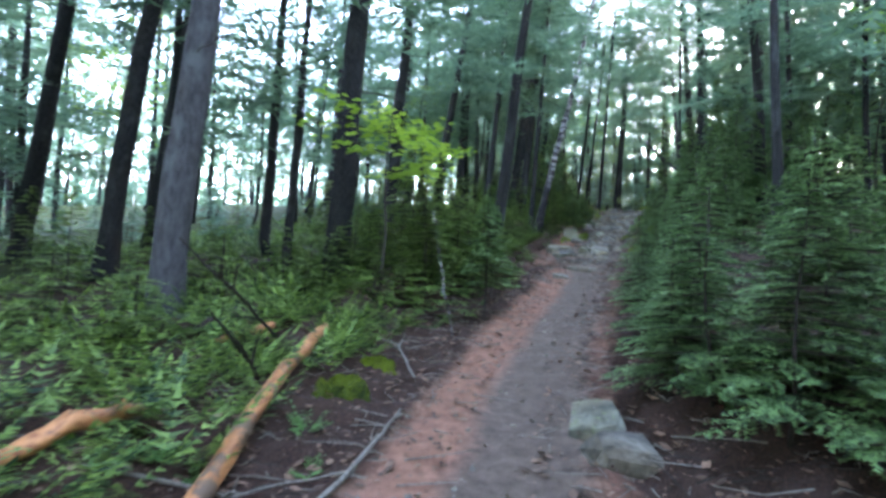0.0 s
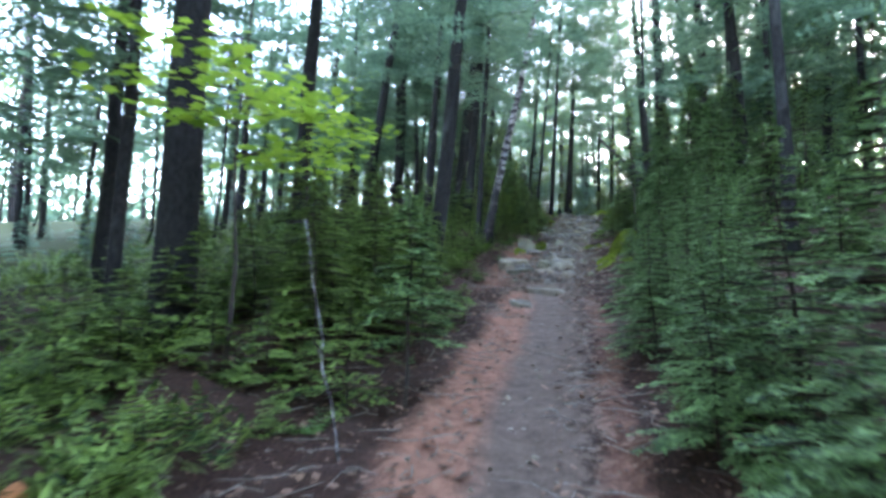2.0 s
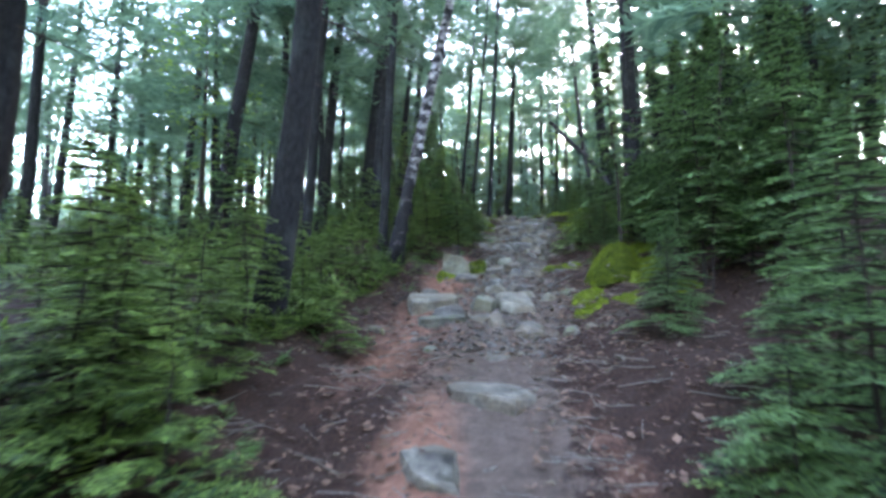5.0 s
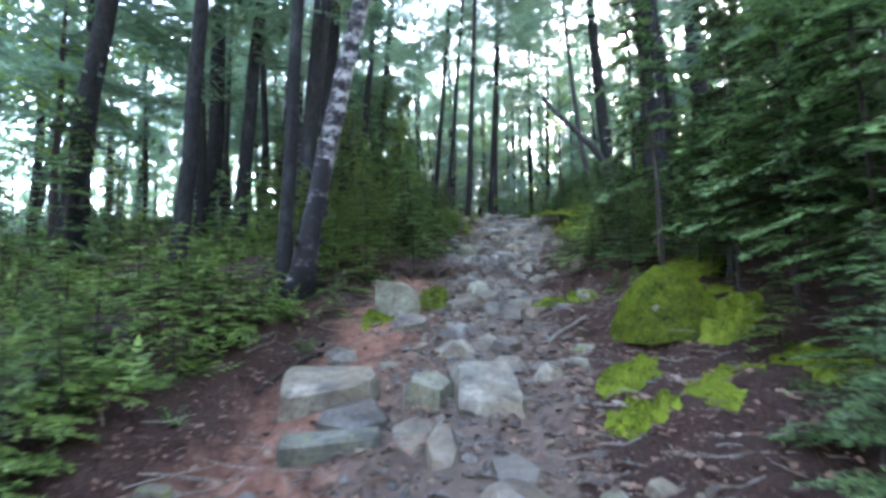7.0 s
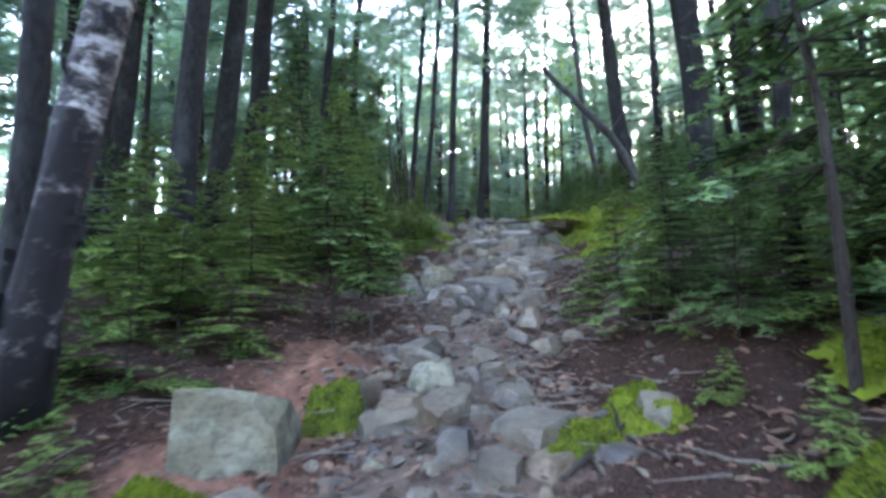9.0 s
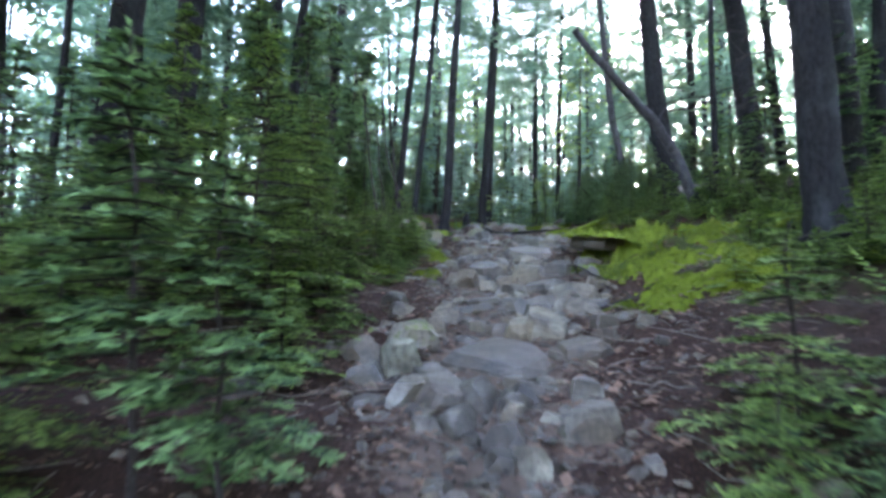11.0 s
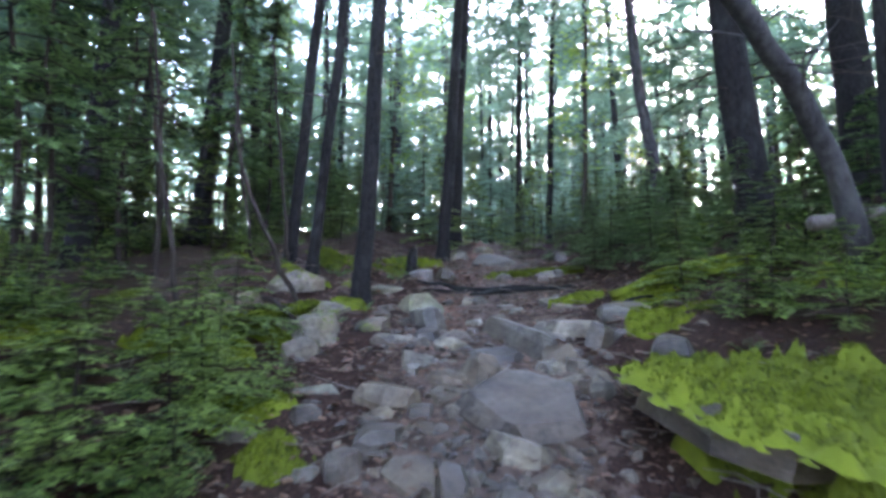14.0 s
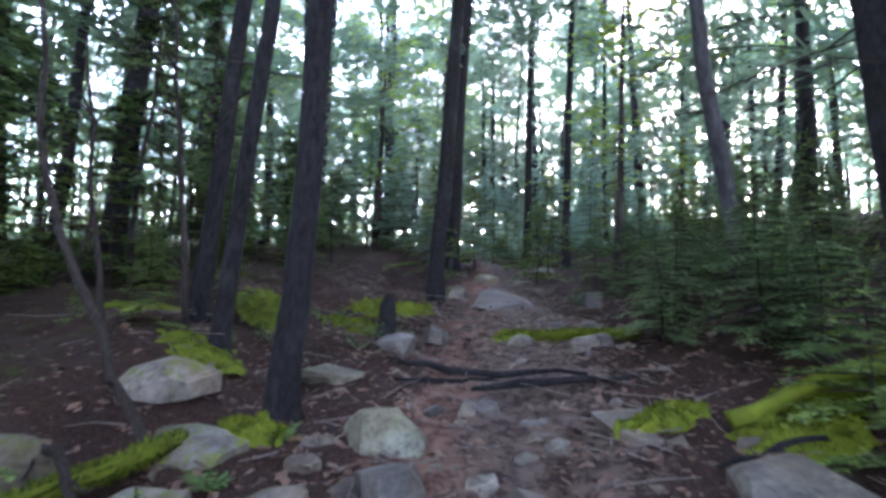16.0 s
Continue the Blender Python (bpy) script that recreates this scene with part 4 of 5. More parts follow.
def stone(x, y, w, d, h, turn, kind, mat, tilt=None, sink=0.3, label="", moss=0.0, roll=None):
    global STONES
    STONES += 1
    STONE_AT.append((x, y, 0.3 * (w + d)))
    rng = np.random.default_rng(900 + STONES)
    rx = (9 if kind == 's' else 5) + rng.normal(0, 5) if tilt is None else tilt
    ry = rng.normal(0, 5) if roll is None else roll
    if kind == 'b' and tilt is None and h > 0.35 * w:      # upper face turned down the trail
        h, d, rx = h * 0.72, d * 1.4, 17 + rng.normal(0, 7)
    hh = h / (1 - sink)
    ob = new("stone" if w < 0.55 else "boulder", stone_mesh(w * (0.86 if moss == 1 else 1.08), d * (0.86 if moss == 1 else 1.08), hh * (0.62 if moss == 1 else 1.1), kind, rng, mat))
    ob.matrix_basis = pose(x, y, floor_z(x, y) - 0.03 + h - hh / 2, rx, ry, turn)
    tagged(ob, label or STONE_LABEL[mat], "rock", "trail stones")
    if moss == 1:      # wholly overgrown
        put_part("moss", moss_cover(w * 1.3, d * 1.25, hh * 1.1, rng, 26000), ob, "thick yellow-green moss").matrix_basis = pose(0, 0, -hh * 0.45)
    elif moss:
        put_part("moss", moss_mesh(w * 1.2, d * 1.1, moss, rng, 9000), ob, "thick yellow-green moss").matrix_basis = pose(-w * 0.07, -d * 0.1, hh * 0.38)
    return ob


def moss_dome(soup, cx, cy, w, d, h, rng, fuzz, rings, sides, rim, power):
    """One lump of moss with short shoots."""
    off = Vector(rng.uniform(-50, 50, 3))
    verts, faces = [(cx, cy, h)], []
    for i in range(1, rings + 1):
        u = i / rings
        for j in range(sides):
            a = 2 * math.pi * j / sides
            e = 1 + rim * noise.noise(Vector((math.cos(a) * 1.5, math.sin(a) * 1.5, 0)) + off) + rim * 0.6 * noise.noise(Vector((math.cos(a) * 4, math.sin(a) * 4, 3)) + off)
            x, y = cx + math.cos(a) * u * e * w / 2, cy + math.sin(a) * u * e * d / 2
            z = h * (1 - u ** power) + (0.12 * h + 0.012) * noise.noise(Vector((x * 9, y * 9, 0)) + off) * (1 - u * 0.4) + 0.012 * noise.noise(Vector((x * 30, y * 30, 5)) + off) - (0.04 if i == rings else 0)
            verts.append((x, y, z))
    for j in range(sides):
        faces.append((0, 1 + j, 1 + (j + 1) % sides))
    for i in range(rings - 1):
        for j in range(sides):
            p, q = 1 + i * sides + j, 1 + i * sides + (j + 1) % sides
            faces.append((p, p + sides, q + sides, q))
    v = np.array(verts)
    soup.add(v, faces)
    tri = np.array([f[:3] for f in faces] + [(f[0], f[2], f[3]) for f in faces if len(f) == 4])
    area = np.linalg.norm(np.cross(v[tri[:, 1]] - v[tri[:, 0]], v[tri[:, 2]] - v[tri[:, 0]]), axis=1)
    pick = tri[rng.choice(len(tri), size=fuzz, p=area / area.sum())]
    b = rng.dirichlet((1, 1, 1), fuzz)
    p = np.einsum('ij,ijk->ik', b, v[pick])
    n = unit(np.cross(v[pick[:, 1]] - v[pick[:, 0]], v[pick[:, 2]] - v[pick[:, 0]]))
    n = np.where(n[:, 2:] < 0, -n, n)
    way = unit(n + rng.normal(0, 0.6, (fuzz, 3)))
    side = unit(np.cross(way, rng.normal(0, 1, (fuzz, 3))))
    ln = rng.uniform(0.010, 0.026, (fuzz, 1))
    soup.tris(np.stack([p - side * 0.005, p + side * 0.005, p + way * ln], 1))


def moss_mesh(w, d, h, rng, fuzz=1600, at=None):
    """A carpet of moss: a low uneven sheet with a ragged edge and bare spots, standing full of short shoots."""
    off = Vector(rng.uniform(-50, 50, 3))
    n = int(np.clip(max(w, d) / 0.03, 16, 40))
    gx, gy = np.meshgrid(np.linspace(-0.62, 0.62, n), np.linspace(-0.62, 0.62, n))
    x, y = (gx * w).ravel(), (gy * d).ravel()
    x, y = x + rng.normal(0, 0.15 * w / n, n * n), y + rng.normal(0, 0.15 * d / n, n * n)
    wide = np.array([noise.noise(Vector((p * 4.5, q * 4.5, 0)) + off) for p, q in zip(x, y)])
    fine = np.array([noise.noise(Vector((p * 15, q * 15, 9)) + off) for p, q in zip(x, y)])
    body = 1 - np.hypot(x / w, y / d) / 0.5 + 0.4 * wide + 0.45 * fine
    rise = np.clip(body / 0.4, 0, 1)
    z = h * (0.15 + 0.85 * rise) * (0.75 + 0.5 * wide + 0.45 * fine) - (0.06 if at is not None else 0.015) * (rise <= 0)
    if at is not None:
        z = z + relief(at[0] + x, at[1] + y) - floor_z(*at)
    v = np.column_stack([x, y, z])
    i = np.arange(n * n).reshape(n, n)
    q = np.stack([i[:-1, :-1], i[:-1, 1:], i[1:, 1:], i[1:, :-1]], -1).reshape(-1, 4)
    q = q[(rise[q] > 0).any(axis=1)]
    soup = Soup()
    soup.add(v, q)
    inner = q[(rise[q] > 0).sum(axis=1) > 2]
    pick = inner[rng.integers(len(inner), size=fuzz)]
    a, b = rng.uniform(0, 1, (2, fuzz, 1))
    p = v[pick[:, 0]] * (1 - a) * (1 - b) + v[pick[:, 1]] * a * (1 - b) + v[pick[:, 2]] * a * b + v[pick[:, 3]] * (1 - a) * b
    way = unit(np.array([0, 0, 0.8]) + rng.normal(0, 0.6, (fuzz, 3)))
    side = unit(np.cross(way, rng.normal(0, 1, (fuzz, 3)))) * 0.005
    soup.tris(np.stack([p - side, p + side, p + way * rng.uniform(0.012, 0.032, (fuzz, 1))], 1))
    return soup.mesh("moss", [MOSS], True)


def moss_cover(w, d, h, rng, fuzz):
    """A whole coat of moss over a rounded boulder."""
    soup = Soup()
    moss_dome(soup, 0, 0, w, d, h * 1.08, rng, fuzz, 16, 36, 0.14, 2.0)
    return soup.mesh("moss", [MOSS], True)


MOSSES = 0


def moss(x, y, w, d, h=0.08, turn=0.0, fuzz=1400):
    global MOSSES
    MOSSES += 1
    ob = new("moss_cushion", moss_mesh(w * 1.05, d * 1.05, h, np.random.default_rng(1300 + MOSSES), int(fuzz + 5000 * w * d), (x, y)))
    ob.matrix_basis = pose(x, y, floor_z(x, y))
    return tagged(ob, "bright yellow-green moss cushion on the forest floor", "moss", "moss cushions")


# stones of the trail, from its foot upwards
stone(1.1, 3.8, 0.52, 0.42, 0.15, -25, 'q', 'l', 20, 0.2, "", 0.0, -8)
stone(1.2, 3.32, 0.44, 0.34, 0.17, 16, 'q', 'g', 14, 0.2, "", 0.0, 6)
stone(2.40, 10.96, 0.38, 0.54, 0.06, -10, 's', 'g')
stone(3.04, 11.96, 0.62, 0.80, 0.10, -16, 's', 'g')
stone(2.83, 13.34, 0.25, 0.16, 0.10, -1, 'b', 'l')
stone(3.42, 12.94, 0.29, 0.20, 0.06, -3, 'r', 'g')
stone(2.20, 13.11, 0.21, 0.13, 0.11, -14, 'b', 'l')
stone(2.35, 14.12, 0.23, 0.14, 0.08, -21, 'b', 'm')
stone(3.20, 14.48, 0.55, 0.28, 0.11, -10, 'q', 'l', 12)
stone(3.14, 15.12, 0.82, 0.52, 0.20, -6, 'q', 'g', 16)
stone(3.66, 14.49, 0.37, 0.43, 0.06, -15, 's', 'g')
stone(3.88, 15.02, 0.41, 0.25, 0.25, -22, 'b', 'l')
stone(4.33, 14.88, 0.56, 0.66, 0.15, -6, 'q', 'g', 21, 0.3, "", 0.0, 4)
stone(4.15, 13.87, 0.34, 0.21, 0.12, -10, 'b', 'w')
stone(4.39, 13.42, 0.18, 0.11, 0.16, -16, 'b', 'l')
stone(3.30, 15.94, 0.28, 0.18, 0.12, -23, 'b', 'g')
stone(3.98, 16.40, 0.37, 0.23, 0.16, -4, 'b', 'g')
stone(4.26, 15.70, 0.37, 0.26, 0.14, -9, 'r', 'g')
stone(4.59, 15.79, 0.24, 0.17, 0.12, -22, 'r', 'g')
stone(4.56, 15.25, 0.30, 0.21, 0.13, -35, 'r', 'g')
stone(4.78, 14.93, 0.26, 0.18, 0.12, 1, 'r', 'g')
stone(5.06, 18.00, 0.40, 0.25, 0.22, -18, 'b', 'g')
stone(5.43, 17.79, 0.29, 0.18, 0.15, -25, 'b', 'g')
stone(4.06, 14.00, 0.16, 0.10, 0.11, -6, 'b', 'w')
stone(4.43, 16.14, 0.29, 0.18, 0.15, -1, 'b', 'w')
stone(4.72, 15.64, 0.29, 0.18, 0.18, -14, 'b', 'w')
stone(4.04, 15.94, 0.17, 0.11, 0.06, -2, 'b', 'g')
stone(4.78, 17.31, 0.35, 0.40, 0.06, -8, 's', 'g')
stone(5.01, 17.63, 0.26, 0.16, 0.23, -21, 'b', 'g')
stone(5.35, 16.76, 0.49, 0.61, 0.08, -3, 's', 'g')
stone(5.68, 16.53, 0.27, 0.30, 0.04, -16, 's', 'g')
stone(5.10, 15.06, 0.17, 0.10, 0.11, -22, 'b', 'l')
stone(4.84, 15.04, 0.29, 0.20, 0.07, 4, 'r', 'g')
stone(3.72, 15.67, 0.24, 0.17, 0.05, -8, 'r', 'l')
stone(5.33, 15.51, 0.33, 0.25, 0.05, -17, 's', 'm')
stone(4.70, 17.10, 0.46, 0.30, 0.07, -5, 's', 'g')
stone(4.99, 17.42, 0.26, 0.16, 0.24, -12, 'b', 'l')
stone(5.43, 17.57, 0.20, 0.12, 0.13, -25, 'b', 'g')
stone(5.51, 17.29, 0.18, 0.11, 0.12, -6, 'b', 'g')
stone(5.31, 16.42, 0.26, 0.16, 0.10, -19, 'b', 'g')
stone(5.63, 16.32, 0.26, 0.18, 0.04, -26, 's', 'w')
stone(4.46, 16.53, 0.25, 0.17, 0.05, -1, 'r', 'g')
stone(4.59, 16.78, 0.15, 0.11, 0.05, -14, 'r', 'l')
stone(4.74, 16.49, 0.14, 0.09, 0.07, -20, 'b', 'g')
stone(6.38, 20.39, 0.69, 0.96, 0.10, -2, 's', 'w')
stone(5.81, 20.76, 0.44, 0.28, 0.25, -8, 'b', 'm')
stone(4.75, 17.64, 0.17, 0.23, 0.04, -15, 's', 'g')
stone(7.11, 22.96, 0.47, 0.29, 0.24, -21, 'b', 'w')
stone(8.17, 24.16, 0.69, 0.96, 0.10, -3, 's', 'w')
stone(7.50, 22.23, 0.43, 0.60, 0.07, -9, 's', 'w')
stone(5.64, 16.66, 0.10, 0.06, 0.09, -16, 'b', 'l')
stone(5.65, 20.30, 0.35, 0.21, 0.31, -22, 'b', 'l')
stone(6.04, 20.87, 0.14, 0.09, 0.07, 5, 'r', 'g')
stone(6.77, 22.67, 0.30, 0.18, 0.27, -17, 'b', 'g')
stone(6.72, 21.94, 0.36, 0.50, 0.06, -23, 's', 'w')
stone(6.42, 20.02, 0.26, 0.21, 0.04, -5, 's', 'w')
stone(6.44, 19.77, 0.18, 0.11, 0.08, -11, 'b', 'w')
stone(7.15, 21.05, 0.22, 0.31, 0.04, -18, 's', 'w')
stone(7.21, 21.54, 0.39, 0.55, 0.06, -24, 's', 'w')
stone(7.04, 20.39, 0.16, 0.10, 0.09, -6, 'b', 'g')
stone(7.94, 21.92, 0.17, 0.11, 0.14, -19, 'b', 'g')
stone(7.41, 23.70, 0.32, 0.45, 0.05, -25, 's', 'g')
stone(8.29, 24.97, 0.43, 0.61, 0.07, -7, 's', 'w')
stone(10.34, 30.22, 0.87, 1.22, 0.10, -13, 's', 'g')
stone(8.93, 25.27, 0.42, 0.59, 0.07, -20, 's', 'g')
stone(6.69, 22.81, 0.24, 0.15, 0.22, -3, 'b', 'g')
stone(6.81, 23.45, 0.23, 0.14, 0.19, -9, 'b', 'g')
stone(6.84, 22.29, 0.20, 0.28, 0.04, -16, 's', 'g')
stone(7.01, 22.28, 0.20, 0.28, 0.04, -22, 's', 'g')
stone(7.31, 23.36, 0.30, 0.41, 0.05, -4, 's', 'g')
stone(6.66, 22.26, 0.15, 0.09, 0.09, -23, 'b', 'g')
stone(6.36, 22.56, 0.17, 0.10, 0.12, -5, 'b', 'm')
stone(7.87, 23.27, 0.15, 0.09, 0.11, -11, 'b', 'g')
stone(7.63, 23.19, 0.20, 0.12, 0.09, -18, 'b', 'g')
stone(7.75, 25.03, 0.34, 0.48, 0.05, -12, 's', 'g')
stone(7.91, 24.70, 0.25, 0.35, 0.04, -19, 's', 'g')
stone(7.79, 24.63, 0.20, 0.14, 0.09, -36, 'r', 'g')
stone(8.80, 24.45, 0.15, 0.21, 0.04, -7, 's', 'l')
stone(9.52, 26.13, 0.41, 0.57, 0.07, -13, 's', 'g')
stone(7.45, 24.49, 0.46, 0.29, 0.10, -27, 'b', 'g')
stone(7.80, 24.47, 0.24, 0.33, 0.04, -9, 's', 'g')
stone(7.66, 25.44, 0.42, 0.23, 0.07, -28, 's', 'g')
stone(8.15, 25.50, 0.34, 0.24, 0.08, -4, 'r', 'g')
stone(8.71, 25.02, 0.24, 0.34, 0.04, -16, 's', 'g')
stone(9.12, 25.3, 0.62, 0.45, 0.09, -23, 's', 'g')
stone(9.62, 25.2, 0.58, 0.5, 0.08, -30, 's', 'g')
stone(8.61, 24.55, 0.17, 0.12, 0.07, -19, 'r', 'g')
stone(8.54, 24.32, 0.22, 0.14, 0.06, -24, 'b', 'g')
stone(8.76, 24.33, 0.22, 0.31, 0.04, -5, 's', 'g')
stone(6.98, 24.69, 0.33, 0.25, 0.05, -18, 's', 'l')
stone(8.06, 26.39, 0.46, 0.32, 0.18, -34, 'r', 'l')
stone(7.53, 25.82, 0.36, 0.22, 0.10, -6, 'b', 'm')
stone(7.66, 26.17, 0.18, 0.11, 0.07, -13, 'b', 'g')
stone(7.87, 25.91, 0.23, 0.14, 0.11, -19, 'b', 'g')
stone(7.57, 24.13, 0.21, 0.15, 0.05, -36, 'r', 'g')
stone(8.39, 24.46, 0.14, 0.20, 0.04, -7, 's', 'l')
stone(7.90, 24.04, 0.15, 0.17, 0.04, -14, 's', 'w')
stone(7.90, 27.47, 0.55, 0.27, 0.09, -20, 's', 'l')
stone(7.13, 26.46, 0.59, 0.41, 0.10, -38, 'r', 'm')
stone(7.75, 26.38, 0.23, 0.14, 0.06, -8, 'b', 'g')
stone(9.69, 28.17, 0.29, 0.20, 0.11, -27, 'r', 'g')
stone(8.77, 27.46, 0.11, 0.07, 0.08, -28, 'b', 'g')
stone(8.47, 25.88, 0.18, 0.11, 0.07, -9, 'b', 'g')
stone(8.95, 26.23, 0.20, 0.12, 0.05, -16, 'b', 'g')
stone(8.98, 26.07, 0.16, 0.10, 0.09, -22, 'b', 'w')
stone(8.79, 26.08, 0.19, 0.13, 0.04, -4, 's', 'g')
stone(10.54, 30.83, 0.36, 0.23, 0.13, -10, 'b', 'm')
stone(9.00, 26.45, 0.25, 0.10, 0.04, -17, 's', 'w')
stone(11.03, 32.72, 0.45, 0.28, 0.14, -23, 'b', 'm')
stone(11.37, 31.18, 0.51, 0.57, 0.08, -5, 's', 'g')
stone(11.63, 32.37, 0.44, 0.43, 0.07, -11, 's', 'g')
stone(9.87, 30.79, 0.39, 0.24, 0.23, -18, 'b', 'm')
stone(13.09, 34.44, 0.43, 0.60, 0.07, -24, 's', 'g')
stone(6.90, 26.94, 0.54, 0.38, 0.14, -9, 'r', 'm')
stone(6.47, 26.14, 0.41, 0.29, 0.18, -21, 'r', 'm')

stone(7.05, 25.75, 0.52, 0.4, 0.2, -20, 'b', 'm', 8)

# large mossy boulders and ledges
stone(4.0, 17.0, 0.62, 0.46, 0.38, -8, 'q', 'l', 3, 0.15, "large square boulder with pale green lichen", 0.0, -3)
moss(3.72, 16.55, 0.35, 0.22, 0.06)
moss(4.42, 17.25, 0.28, 0.3, 0.16)
stone(5.98, 15.2, 0.72, 0.8, 0.36, 10, 'r', 'm', 0, 0.25, "rounded boulder under a thick cover of moss", 1, 0)
moss(6.15, 14.75, 0.55, 0.4, 0.16)
stone(9.0, 23.2, 0.3, 0.7, 0.1, -5, 'b', 'w', 4)
# dark 'w' rock here puts the shade of the ledge's side into colour
stone(8.87, 23.35, 0.66, 1.3, 0.15, -12, 's', 'w', 5, 0.05, "long rock ledge beside the trail, darkened for shade, with a mossy top", 0.12, 8)
moss(9.08, 23.15, 0.8, 1.3, 0.2, 0, 5000)
moss(8.45, 22.25, 0.8, 0.9, 0.12, 20, 3000)
moss(8.55, 21.65, 0.7, 0.6, 0.12, 80, 2200)
moss(9.75, 22.3, 1.1, 0.5, 0.14, 20, 2200)
moss(10.35, 22.1, 0.8, 0.5, 0.14)
moss(9.2, 21.3, 0.7, 0.4, 0.1)
moss(9.0, 20.9, 0.5, 0.5, 0.1)
moss(7.75, 21.2, 0.35, 0.3, 0.06)
moss(7.95, 20.7, 0.4, 0.3, 0.06)
moss(5.85, 16.55, 0.35, 0.3, 0.08)
moss(6.05, 16.9, 0.3, 0.3, 0.09)
moss(5.5, 16.5, 0.4, 0.22, 0.07)
moss(5.15, 14.5, 0.35, 0.3, 0.08)
moss(4.95, 14.05, 0.3, 0.4, 0.08)
moss(6.45, 23.1, 0.3, 0.3, 0.07)
moss(6.75, 23.9, 0.4, 0.3, 0.07)
moss(6.6, 24.4, 0.5, 0.35, 0.09)
moss(6.2, 25.2, 0.7, 0.5, 0.1)
moss(6.7, 25.6, 0.5, 0.3, 0.08)
moss(9.6, 26.1, 0.5, 0.35, 0.07)
moss(10.1, 25.6, 0.7, 0.5, 0.08)
moss(9.55, 24.75, 0.5, 0.35, 0.08)
moss(7.45, 26.55, 0.35, 0.3, 0.08)
moss(9.7, 28.4, 0.4, 0.3, 0.06)
moss(-0.75, 4.3, 0.45, 0.3, 0.1)
moss(-2.75, 2.9, 0.35, 0.3, 0.22)
moss(-0.55, 5.1, 0.3, 0.25, 0.07)
moss(8.7, 29.6, 0.9, 0.5, 0.1)
moss(8.2, 28.9, 0.6, 0.4, 0.1)
stone(8.62, 25.28, 0.26, 1.3, 0.16, 14, 's', 'w', 10, 0.2, "long narrow slab tilted across the trail", 0.0, 24)

# smaller broken stones packed between the larger ones
rng = np.random.default_rng(1500)
for f0, f1, wide, count in ((13.6, 16.5, 0.5, 9), (16.5, 19.5, 0.5, 60), (19.3, 25.6, 0.55, 420), (25.6, 30.0, 0.6, 30)):
    for _ in range(count):
        f, s, w = rng.uniform(f0, f1), rng.normal(0.05, wide), 0.1 + 0.3 * rng.uniform() ** 1.5
        x, y = beside(f, s)
        if all((x - a) ** 2 + (y - b) ** 2 > (0.72 * c + 0.15 * w) ** 2 for a, b, c in STONE_AT):
            stone(x, y, w, w * rng.uniform(0.6, 0.95), w * rng.uniform(0.2, 0.5), rng.uniform(0, 180), 's' if rng.uniform() < 0.75 else 'b', 'gwwg'[int(rng.integers(4))], rng.normal(0, 12), 0.25, "small angular broken stone between the larger ones", 0.0, rng.normal(0, 12))

# low moss over the ground beside the upper trail
SHEETS = [moss_mesh(0.85, 0.7, 0.06, rng, 3000) for _ in range(5)]
for f0, f1, s0, s1, count in ((20.5, 27.0, 1.25, 3.4, 26), (22.5, 28.0, -3.2, -1.15, 13), (14.5, 17.5, 1.2, 2.4, 7)):
    for _ in range(count):
        x, y = beside(rng.uniform(f0, f1), rng.uniform(s0, s1))
        if any((x - a) ** 2 + (y - b) ** 2 < (c + 0.2) ** 2 for a, b, c in STONE_AT):
            continue
        ob = new("moss_cushion", SHEETS[int(rng.integers(5))])
        dx, dy = floor_z(x + 0.3, y) - floor_z(x - 0.3, y), floor_z(x, y + 0.3) - floor_z(x, y - 0.3)
        ob.matrix_basis = pose(x, y, floor_z(x, y) - 0.005, math.degrees(dy / 0.6), -math.degrees(dx / 0.6), 0) @ Matrix.Rotation(rng.uniform(0, 6.28), 4, 'Z') @ Matrix.Scale(rng.uniform(0.35, 0.85), 4)
        tagged(ob, "low yellow-green moss spreading over the forest floor", "moss", "moss cushions")

# ---- logs, roots, sticks ----
def mossy(log, seed, count=2400):
    """Moss shoots standing on the upper side of a log."""
    rng = np.random.default_rng(seed)
    me = log.children[0].data
    soup = Soup()
    v = np.array([q.co[:] for q in me.vertices])
    n = np.array([q.normal[:] for q in me.vertices])
    pick = rng.integers(len(v) - 10, size=count)
    p = v[pick] + (v[pick + 9] - v[pick]) * rng.uniform(0, 1, (count, 1))
    way = unit(n[pick] + [0, 0, 0.5] + rng.normal(0, 0.5, (count, 3)))
    side = unit(np.cross(way, rng.normal(0, 1, (count, 3)))) * 0.007
    soup.tris(np.stack([p - side, p + side, p + way * rng.uniform(0.015, 0.04, (count, 1))], 1))
    put_part("moss", soup.mesh("log_moss", [MOSS]), log, "short bright moss shoots")


pole("fallen_log", [on_floor(-1.08, 1.9, 0.06), on_floor(-1.2, 3.9, 0.08), on_floor(-1.17, 5.45, 0.14)], [0.062, 0.056, 0.05], PEELED, "fallen orange log stripped of its bark", "log", 12, 21, 2, 0.15, rough=0.1)
pole("broken_log", [on_floor(-2.0, 2.4, 0.06), on_floor(-1.87, 2.75, 0.1), on_floor(-1.7, 3.1, 0.1)], [0.035, 0.05, 0.04], PEELED, "short broken log of raw orange wood", "log", 11, 26, 3, 0.2, rough=0.2)
